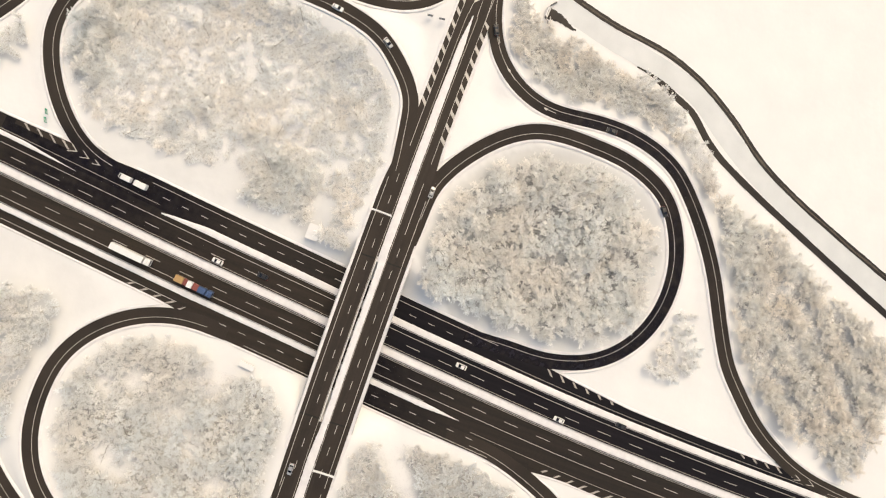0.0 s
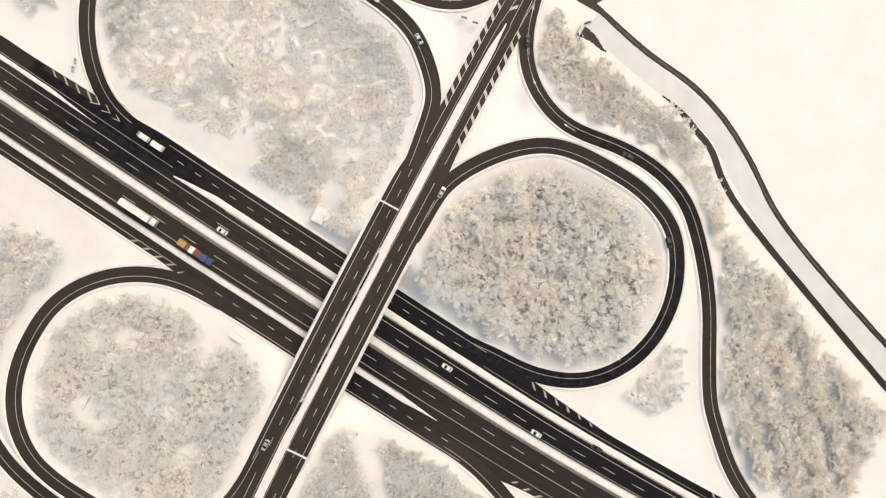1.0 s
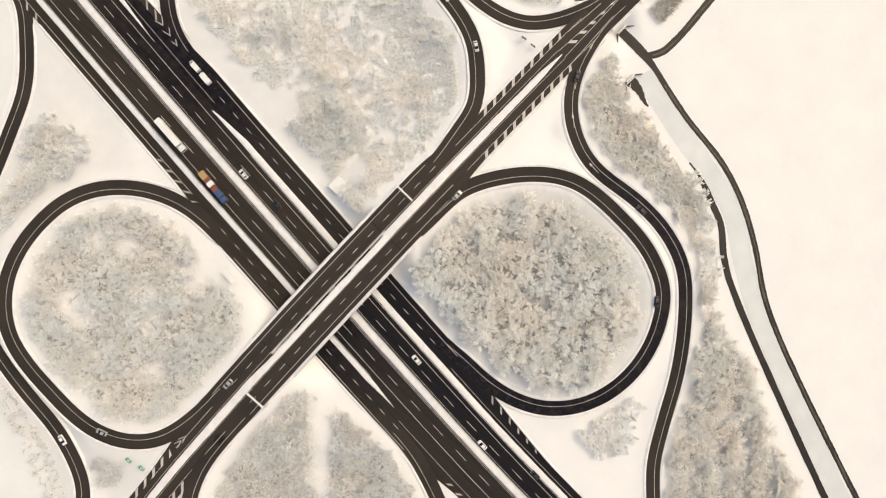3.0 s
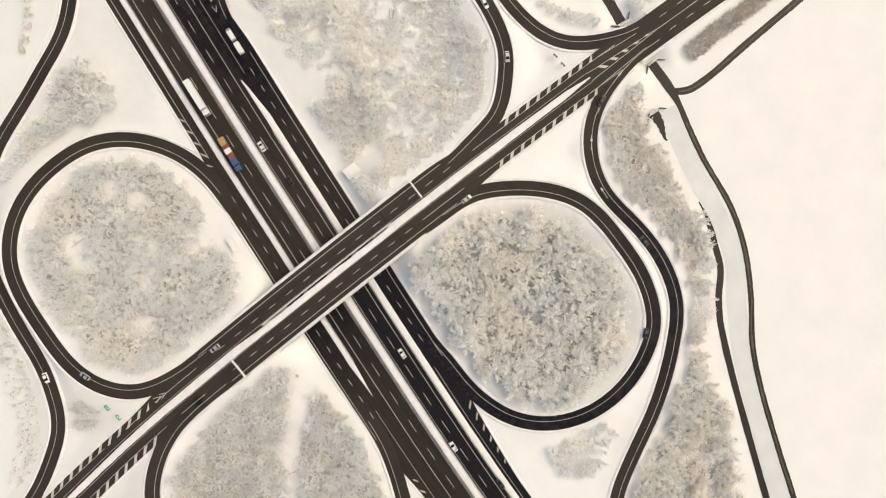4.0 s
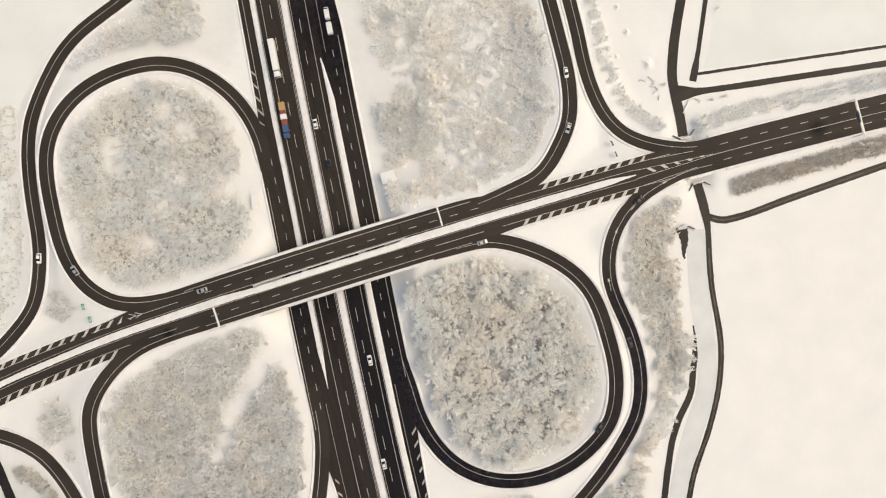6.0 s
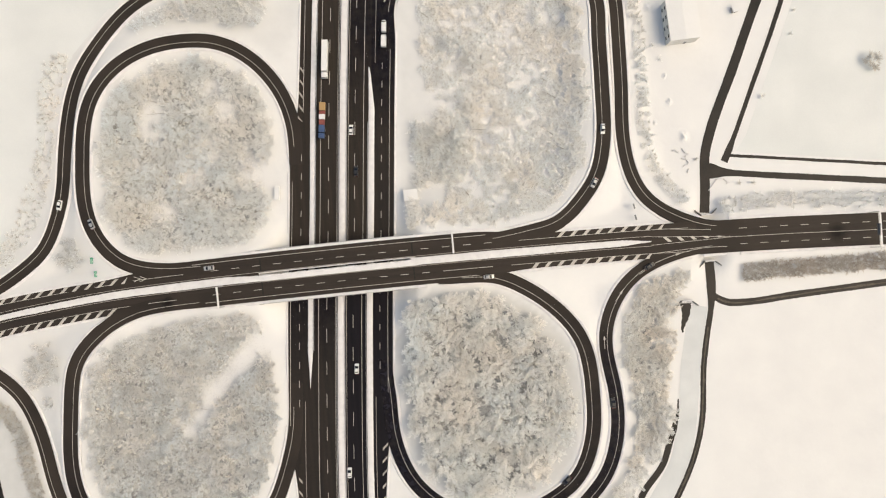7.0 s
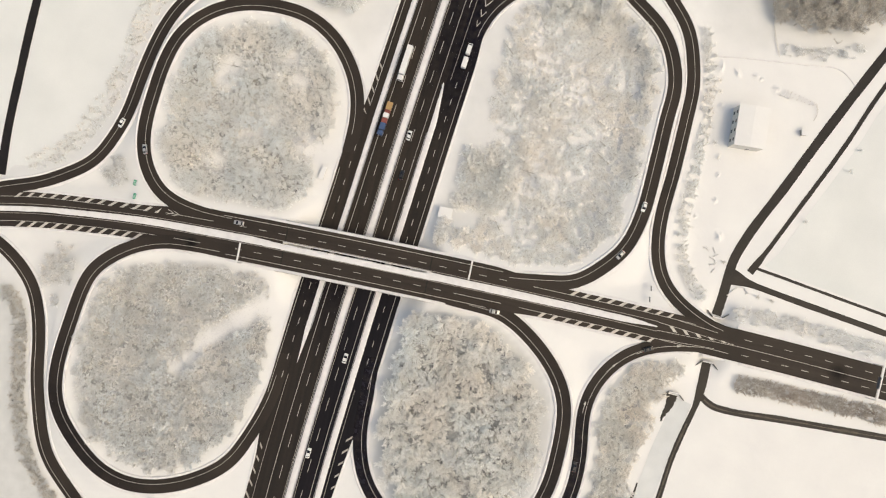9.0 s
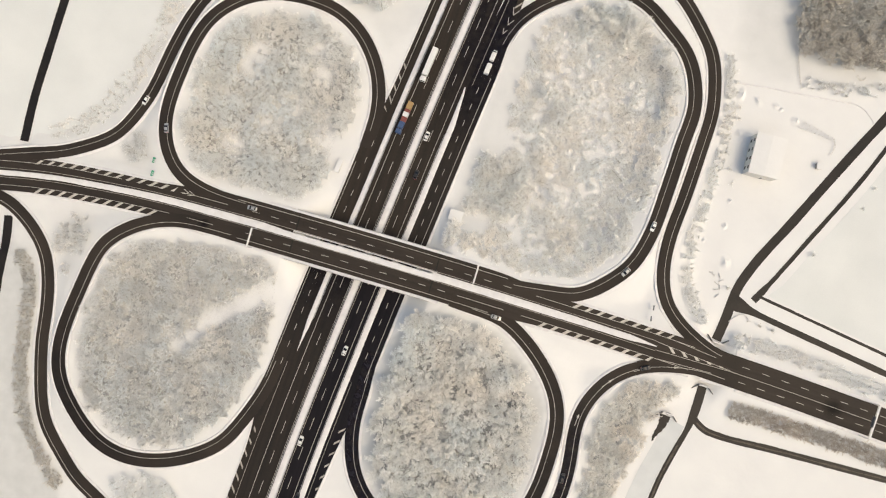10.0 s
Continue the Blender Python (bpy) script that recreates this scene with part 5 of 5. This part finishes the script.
def wheel(parent, x, y, r=0.33, w=0.22):
    t = part("wheel", cyl_bm(r, w, pose(x, y, r, 90, 0, 0), seg=16), RUBBER, parent)
    part("rim", cyl_bm(r * 0.62, w + 0.02, pose(x, y, r, 90, 0, 0), seg=12), STEEL, t)


def car(x, y, z, heading, colour, label, estate=False):
    root = thing("car", label, "car", pose(x, y, z, 0, 0, heading), group="cars on the interchange")
    p = PAINTS[colour]
    loft([(-2.2, .78, .35, .82), (-2.0, .87, .22, .95), (-1.0, .9, .2, .98), (0.8, .9, .2, .96), (1.7, .88, .22, .82), (2.15, .8, .3, .68)], p, "body", root)
    rear = -2.0 if estate else -1.65
    loft([(rear, .72, .9, .96), (rear + .45, .7, .9, 1.4), (.1, .7, .9, 1.46), (1.15, .74, .9, .98)], GLASS, "glazing", root, "dark tinted glass house")
    loft([(rear + .42, .6, 1.36, 1.44), (-.4, .62, 1.4, 1.5), (.18, .6, 1.38, 1.48)], p, "roof", root)
    for sx in (-1.35, 1.35):
        for sy in (-.8, .8):
            wheel(root, sx, sy)
    for sy in (-.6, .6):
        part("headlight", box_bm(.14, .34, .16, 2.08, sy, .62, .03), LAMP, root)
        part("tail_light", box_bm(.1, .3, .2, -2.17, sy, .75, .03), TAIL, root)
    return root


def lorry(x, y, z, heading, label, loads, cab):
    root = thing("lorry", label, "lorry", pose(x, y, z, 0, 0, heading), group="lorries on the motorway")
    c = part("cab", box_bm(2.2, 2.45, 2.5, 6.9, 0, 1.95, .18), PAINTS[cab], root)
    part("windscreen", box_bm(.08, 2.1, .95, 8.0, 0, 2.35, .03), GLASS, c)
    part("air_deflector", box_bm(1.2, 2.0, .5, 6.5, 0, 3.4, .15), PAINTS[cab], c)
    for sy in (-1.35, 1.35):
        part("mirror", box_bm(.15, .2, .6, 7.8, sy, 2.5, .04), PAINTS["black"], c)
    part("chassis", box_bm(14.5, 1.0, .3, -.2, 0, .95), PAINTS["black"], root)
    x0 = 5.4
    for length, height, colour, name in loads:
        part(name, box_bm(length - .12, 2.5, height, x0 - length / 2, 0, 1.15 + height / 2, .06), PAINTS[colour], root)
        x0 -= length
    for sx in (6.6, 4.3, -4.6, -5.9, -7.2):
        for sy in (-1.1, 1.1):
            wheel(root, sx, sy, .5, .3)
    return root


def on(line, x, y, o=None):
    """Place and heading on a line near (x, y): point, row heading in degrees."""
    _, r = near(np.array([[x, y]], float), line)
    q = line[r[0]]
    return q[2] + 0.2, math.degrees(math.atan2(q[4], q[3]))


def drive(line, x, y, colour, label, flip=False, estate=False):
    z, a = on(line, x, y)
    return car(x, y, z, a + (180 if flip else 0), colour, label, estate)


drive(MOTORWAY, -31.2, 36.5, "black", "black saloon car driving on a motorway lane")
drive(MOTORWAY, -37.9, -48, "white", "white hatchback on a motorway lane")
drive(MOTORWAY, -44.6, -91.7, "white", "white saloon car beside a snowy median")
drive(MOTORWAY, -31.8, 54.5, "white", "white car on a motorway lane")
drive(MOTORWAY, -38.5, -116, "black", "black car on a motorway lane")
drive(OVERPASS, 21.4, -13.6, "silver", "silver car leaving the overpass", True)
drive(RAMP_LINES["outer_se"], 89.8, -15.2, "black", "black car on a curving slip road", True)
drive(RAMP_LINES["loop_ne"], 75.2, 44.6, "white", "white car on a loop ramp", True)
drive(RAMP_LINES["loop_ne"], 69.4, 22, "silver", "pale silver car on a loop ramp", True)
drive(RAMP_LINES["loop_nw"], -144.3, 23.1, "silver", "silver car on a loop ramp")
drive(RAMP_LINES["outer_se"], 69.4, -71.5, "black", "black car on a slip road", True)
drive(RAMP_LINES["loop_se"], 46.8, -102, "black", "black estate car on a loop ramp", False, True)
drive(OVERPASS, -95.7, .2, "silver", "silver car driving over the overpass")
drive(RAMP_LINES["outer_nw"], -158.6, 32.6, "white", "white car on a slip road", True)
z, a = on(MOTORWAY, -12, 98)
v = thing("van", "white delivery van towing a white caravan trailer", "van", pose(-13.9, 98.1, .2, 0, 0, a), group="")
loft([(-2.6, .9, .35, 2.1), (-2.5, .97, .3, 2.3), (1.2, .97, .3, 2.3), (1.9, .95, .3, 1.4), (2.6, .85, .35, 1.0)], PAINTS["white"], "body", v)
part("windscreen", box_bm(.5, 1.6, .5, 1.7, 0, 1.75, .1), GLASS, v)
for sx in (-1.7, 1.6):
    for sy in (-.85, .85):
        wheel(v, sx, sy)
v = thing("caravan", "white box caravan behind a van", "caravan", pose(-14.5, 91.6, .2, 0, 0, a))
loft([(-2.6, 1.0, .5, 2.2), (-2.4, 1.1, .45, 2.5), (2.0, 1.1, .45, 2.5), (2.5, 1.0, .5, 2.0)], PAINTS["white"], "body", v)
part("drawbar", box_bm(1.2, .12, .12, 3.0, 0, .5), STEEL, v)
for sy in (-.95, .95):
    wheel(v, -.2, sy)
    part("side_window", box_bm(1.4, .04, .6, 0, sy * 1.16, 1.7), GLASS, v)
z, a = on(MOTORWAY, -40.8, 85)
lorry(-40.3, 85.4, .2, a + 180, "long white articulated lorry with a box trailer", [(13.4, 2.9, "white", "trailer_box")], "white")
lorry(-43.7, 59.5, .2, a + 180 - .3, "blue lorry carrying red and ochre machines on a trailer", [(3.2, 1.6, "blue", "front_body"), (2.4, 1.2, "red", "red_machine"), (2.2, 1.7, "white", "white_machine"), (1.6, 1.1, "red", "red_crate"), (3.6, 1.5, "yellow", "ochre_machine")], "blue")


# ---- gantries and signs ----
def gantry(x, lo, hi, label):
    i = np.abs(OVERPASS[:, 0] - x).argmin()
    q = OVERPASS[i]
    root = thing("sign_gantry", label, "sign gantry", group="sign gantries over the road")
    def at(o, h):
        return Vector((q[0] + q[4] * o, q[1] - q[3] * o, q[2] + h))
    a, b = at(lo, 6.3), at(hi, 6.3)
    mid, ln = (a + b) / 2, (b - a).length
    turn = math.degrees(math.atan2((b - a).y, (b - a).x))
    for k, dz in enumerate((0, 0.7)):
        ob = part("beam", box_bm(ln, 0.28, 0.22, 0, 0, dz, .03), STEEL, root)
        ob.matrix_basis = pose(*mid, 0, 0, turn)
    ob = part("snow_cap", box_bm(ln, 0.75, 0.2, 0, 0, 0.93, .07), SNOW, root, "snow lying along the top beam")
    ob.matrix_basis = pose(*mid, 0, 0, turn)
    for o in (lo, hi) if hi - lo > 12 else (hi if hi > 0 else lo, lo if hi > 0 else hi):
        p = at(o, 3.3)
        part("post", box_bm(0.32, 0.32, 7.0, *p, .03), STEEL, root)
    ob = part("sign_panel", box_bm(min(5.0, ln - 2), 0.12, 2.0, 0, .3, 0.2, .02), PAINTS["grey"], root, "grey back of a direction sign")
    ob.matrix_basis = pose(*mid, 0, 0, turn)


gantry(6.4, 2.0, 10.6, "snow-capped steel sign gantry over two lanes")
gantry(-91.8, -10.6, -2.0, "snow-capped steel sign gantry over two lanes")
gantry(186.5, -7.4, 7.4, "snow-capped steel sign gantry spanning the whole road")
GREEN = plain("green_sign", (0.03, 0.30, 0.18), 0.4)


def board(x, y, turn, w, h, low, material, label):
    z = ground_z(x, y)
    root = thing("road_sign", label, "road sign", pose(x, y, z - .1, 0, 0, turn), group="signboards beside the ramps")
    for s in (-.35, .35):
        part("post", box_bm(.1, .1, low + h, s * w, 0.08, (low + h) / 2), STEEL, root)
    p = part("panel", box_bm(w, .06, h, 0, 0, low + h / 2, .02), material, root)
    for k, (dx, dz, bw) in enumerate(((-.1, .25, .55), (-.05, -.05, .65), (-.15, -.3, .4))):
        part("text_bar", box_bm(bw * w, .02, h * .09, dx * w, -.045, low + h * (.5 + dz)), PAINTS["white"] if material is GREEN else PAINTS["silver"], p)


board(-144.6, 7.6, 90, 2.6, 2.2, 1.4, GREEN, "green direction sign standing in snow")
board(-143.9, 1.8, 90, 2.6, 2.2, 1.4, GREEN, "green direction sign beside a ramp")
board(85.6, 10.8, -80, 2.2, 1.8, 1.5, PAINTS["grey"], "grey back of a signboard in snow")
board(85.4, 5.9, -80, 2.2, 1.8, 1.5, PAINTS["grey"], "grey back of a signboard beside a ramp")
board(-.6, 133.8, 25, 2.2, 1.6, 1.2, GREEN, "green sign standing in snow")
board(-3.7, 133.2, 25, 2.2, 1.6, 1.2, GREEN, "green sign near a slip road")


# ---- buildings ----
WALL = mat("plaster_wall", (0.56, 0.54, 0.50), (0.70, 0.68, 0.64), 2.5, 0.85, 0.3, 0.01, 0.3, 0.2)
house = thing("house", "pale two-storey house with a snow-covered roof", "house", pose(113.4, 88.6, ground_z(113, 88) - .1, 0, 0, 2.5), kind="")
part("wall", box_bm(12.8, 17.6, 6.6, 0, 0, 3.3, .05), WALL, house)
bm = bmesh.new()
vs = [bm.verts.new(v) for v in ((-6.7, -9.1, 6.6), (6.7, -9.1, 6.6), (6.7, 9.1, 6.6), (-6.7, 9.1, 6.6), (0, -9.1, 7.3), (0, 9.1, 7.3), (-6.7, -9.1, 6.9), (6.7, -9.1, 6.9), (6.7, 9.1, 6.9), (-6.7, 9.1, 6.9))]
for f in ((0, 3, 2, 1), (0, 1, 7, 4, 6), (2, 3, 9, 5, 8), (0, 6, 9, 3), (1, 2, 8, 7), (6, 4, 5, 9), (4, 7, 8, 5)):
    bm.faces.new([vs[i] for i in f])
part("roof", bm, SNOW, house, "low gable roof under thick snow")
for k in range(4):
    for lv in (1.6, 4.6):
        w = part("window", box_bm(.12, 1.5, 1.3, -6.4, -6.2 + 4.1 * k, lv, .02), CONCRETE, house)
        part("pane", box_bm(.06, 1.25, 1.05, -6.46, -6.2 + 4.1 * k, lv), GLASS, w)
part("door", box_bm(1.1, .14, 2.1, 1.5, -8.82, 1.05, .02), PAINTS["grey"], house)


def shed(x, y, sx, sy, h, turn, label, group=""):
    z = ground_z(x, y)
    root = thing("shed", label, "shed", pose(x, y, z - .1, 0, 0, turn), group=group)
    part("wall", box_bm(sx, sy, h, 0, 0, h / 2, .04), CONCRETE, root)
    part("snow_roof", box_bm(sx + .5, sy + .5, .35, 0, 0, h + .17, .12), SNOW, root)
    part("door", box_bm(.8, .06, h * .75, 0, -sy / 2 - .02, h * .38, .01), PAINTS["grey"], root)


shed(-8.6, 24.0, 5.6, 4.4, 1.5, 0, "low service hut with a thick snow roof", "service huts")
shed(-65.7, 29.9, 1.8, 5.6, 1.3, -5, "narrow service hut with a thick snow roof", "service huts")
shed(138.4, 92.6, 2.6, 2.4, 1.8, 15, "small garden hut under snow")


def fence(points, label, h=1.1):
    root = thing("fence", label, "fence", group="garden fences")
    line = spline(points, 1.2)
    for v in line[::2]:
        z = ground_z(v[0], v[1])
        part("post", box_bm(.1, .1, h + .2, v[0], v[1], z + h / 2), BARK, root)
    for k in (.4, .95):
        l2 = line.copy()
        l2[:, 2] = terrain(line[:, :2])
        ribbon("rail", l2, -.03, .03, k, BARK, root, thick=.12)


fence([(143.6, 136.6), (145, 134.4), (147.4, 135.2), (147, 137)], "small snowy pen of wooden rails")
fence([(141.5, 106.2), (143, 102.5), (141.8, 99)], "thin wooden rail fence in snow")
fence([(121.5, 124), (117.5, 134), (115, 145)], "thin wooden fence along a garden")

# ---- fallen logs, timber racks and snowed-in shrubs ----
def snowy_log(x, y, turn, length, r=.22):
    root = thing("fallen_log", "fallen log half buried, with snow along its top", "log", pose(x, y, ground_z(x, y) - .08, 0, 0, turn), group="fallen logs")
    bm = cyl_bm(r, length, pose(0, 0, r + .12, 0, 90, 0), r * .7, 9)
    part("trunk", bm, BARK, root)
    part("branch_stub", cyl_bm(r * .35, .9, pose(length * .2, .3, r + .4, -55, 0, 20), r * .15, 6), BARK, root)
    bm = bmesh.new()
    bmesh.ops.create_icosphere(bm, subdivisions=2, radius=1, matrix=pose(0, 0, r * 1.75 + .12) @ Matrix.Diagonal((length * .48, r * .85, r * .5, 1)))
    part("snow_cap", bm, PLOUGHED, root, "ridge of fresh snow")


for x, y, turn, length in ((106.6, 33.6, 10, 1.8), (107.8, 32.9, -35, 1.6), (110.6, 33.2, -60, 2.6), (111.8, 31.2, 35, 2.4), (110.4, 29.6, -20, 2.6), (112.0, 28.4, -70, 1.9), (110.9, 26.8, 15, 2.2), (111.9, 24.4, 60, 2.2),
                           (120.9, 16.3, 50, 3.4), (122.6, 18.2, 40, 2.2), (124.6, 19.6, 8, 3.0), (127.4, 18.9, -40, 2.0), (128.3, 17.6, 20, 1.4)):
    snowy_log(x, y, turn, length)


def timber_rack(x, y, turn, width, h):
    root = thing("timber_rack", "low timber rack topped with snow", "rack", pose(x, y, ground_z(x, y) - .1, 0, 0, turn), group="garden timber racks")
    for sx in (-.42, .42):
        part("post", box_bm(.12, .12, h, sx * width, 0, h / 2, .02), BARK, root)
    part("beam", box_bm(width, .2, .18, 0, 0, h, .03), BARK, root)
    part("snow_cap", box_bm(width + .1, .34, .2, 0, 0, h + .18, .09), PLOUGHED, root)


for k in range(8):
    timber_rack(127.6 + 1.85 * k, 108.4 - .32 * k, 68 + 9 * math.sin(k * 2.3), 3.1 - .2 * k, 1.2 - .06 * k)
timber_rack(127.0, 106.6, -12, 4.2, .9)


def snow_mound(x, y, sx, sy, h, seed):
    """A shrub under snow: a soft uneven hump that runs out into the ground."""
    g = np.linspace(-1.9, 1.9, 25)
    a, b = (v.ravel() for v in np.meshgrid(g, g))
    bumps = np.array([noise.noise((u * 1.3 + seed, v * 1.3, 0)) + .5 * noise.noise((u * 3, v * 3, seed)) for u, v in zip(a, b)])
    z = h * np.exp(-1.5 * (a ** 2 + b ** 2)) * (1 + .7 * bumps) - .03 - .1 * np.clip(np.hypot(a, b) - 1.6, 0, 1)
    ob = mesh_object("snowed_shrub", np.c_[a * sx, b * sy, z], [(r * 25 + c, r * 25 + c + 1, r * 25 + c + 26, r * 25 + c + 25) for r in range(24) for c in range(24)], SNOW, smooth=True)
    tagged(ob, "rounded shrub buried under soft snow", "shrub", group="snowed-in shrubs")
    ob.matrix_basis = pose(x, y, ground_z(x, y) - .1, 0, 0, seed * 40)


for k, (x, y, sx, sy, h) in enumerate(((97.4, 114, 1.5, 2.6, 1.1), (105.1, 113.2, 1.2, 2.1, .9), (113.4, 113.2, 1.1, 1.6, .7), (116, 112.4, .9, 1.1, .5), (123.2, 109.3, 1.6, 1.5, .9), (111.4, 39.5, 1.9, 2.4, 1.0), (105.5, 66.5, 1.2, 1.0, .7), (106.5, 55, 1.4, 1.3, .8), (101, 97, 1.3, 1.6, .7), (99.5, 46.5, .9, 1.2, .5))):
    snow_mound(x, y, sx, sy, h, k)
path = spline([(96, 118.6), (104, 119.8), (122.7, 121.7), (138, 123.3), (149, 124), (153.5, 121.5), (157, 118)], 1.5)
path[:, 2] = terrain(path[:, :2])
tagged(ragged("snow_ridge", path, -.35, .35, .05, PLOUGHED, amp=.15, profile=[(0, -.25), (.3, .12), (.7, .12), (1, -.25)]), "low ploughed ridge of snow along a garden path", "snow ridge", kind="structure")

# ---- culvert mouths ----
def culvert(x, y, turn, label):
    root = thing("culvert", label, "culvert", pose(x, y, 0, 0, 0, turn), kind="structure")
    part("headwall", box_bm(4.6, .4, 1.9, 0, 0, .8, .05), CONCRETE, root)
    part("snow_cap", box_bm(4.7, .6, .22, 0, 0, 1.83, .09), PLOUGHED, root)
    # solid black end: the dark inside of the pipe is painted on
    part("pipe_mouth", cyl_bm(1.0, .7, pose(0, -.1, .55, 90, 0, 0), seg=20), PAINTS["black"], root)
    for s in (-1, 1):
        ob = part("wing_wall", box_bm(3.6, .3, 1.4, 1.7, 0, .55, .05), DARK_CONCRETE, root)
        ob.matrix_basis = pose(s * 2.2, -.1, 0, 0, 0, -42 if s > 0 else -138)


culvert(117.2, -15.2, 0, "concrete culvert mouth with wing walls under the road")
culvert(117.4, 4.6, 180, "concrete culvert mouth with wing walls under the road")
culvert(105.6, -31.4, 0, "concrete culvert mouth above black water")
# ---- wet patches with soft rims on the overpass road ----
STAIN = mat("wet_patch", (0.006, 0.006, 0.009), (0.018, 0.016, 0.017), 3, 0.6, 0.4, spec=0.05)
nt = STAIN.node_tree
tc, gr, nz, ma, mr, tp, mx = (nt.nodes.new("ShaderNode" + k) for k in ("TexCoord", "TexGradient", "TexNoise", "Math", "MapRange", "BsdfTransparent", "MixShader"))
gr.gradient_type = "SPHERICAL"
mp = nt.nodes.new("ShaderNodeMapping")
mp.inputs["Scale"].default_value = (0.2, 0.2, 1)
nz.inputs["Scale"].default_value, nz.inputs["Detail"].default_value = 0.5, 4
nt.links.new(tc.outputs["Object"], mp.inputs["Vector"])
nt.links.new(mp.outputs[0], gr.inputs["Vector"])
nt.links.new(tc.outputs["Object"], nz.inputs["Vector"])
ma.operation = "MULTIPLY_ADD"
ma.inputs[1].default_value = 0.5
nt.links.new(nz.outputs["Fac"], ma.inputs[0])
nt.links.new(gr.outputs["Fac"], ma.inputs[2])
mr.inputs["From Min"].default_value, mr.inputs["From Max"].default_value, mr.inputs["To Max"].default_value = 0.15, 1.1, 0.5
nt.links.new(ma.outputs[0], mr.inputs["Value"])
nt.links.new(mr.outputs[0], mx.inputs[0])
nt.links.new(tp.outputs[0], mx.inputs[1])
nt.links.new(nt.nodes["Principled BSDF"].outputs[0], mx.inputs[2])
nt.links.new(mx.outputs[0], nt.nodes["Material Output"].inputs["Surface"])
for x, k, o in ((170.9, 1.0, -0.6), (-114, 0.6, -6.0)):
    q = OVERPASS[np.abs(OVERPASS[:, 0] - x).argmin()]
    i = np.abs(OVERPASS[:, 0] - x).argmin()
    rise = -math.degrees(math.atan2(OVERPASS[i - 2, 2] - OVERPASS[i + 2, 2], OVERPASS[i - 2, 0] - OVERPASS[i + 2, 0]))
    ring = [(5 * math.cos(a), 4.6 * math.sin(a), 0) for a in np.linspace(0, 2 * math.pi, 25)[:-1]]
    ob = mesh_object("wet_patch", ring, [tuple(range(24))], STAIN)
    ob.matrix_basis = pose(q[0] + q[4] * o, q[1] - q[3] * o, q[2] + 0.182, 0, rise, 0) @ Matrix.Diagonal((k, k, 1, 1))
    tagged(ob, "dark damp patch on dry asphalt road", "wet patch", kind="structure")
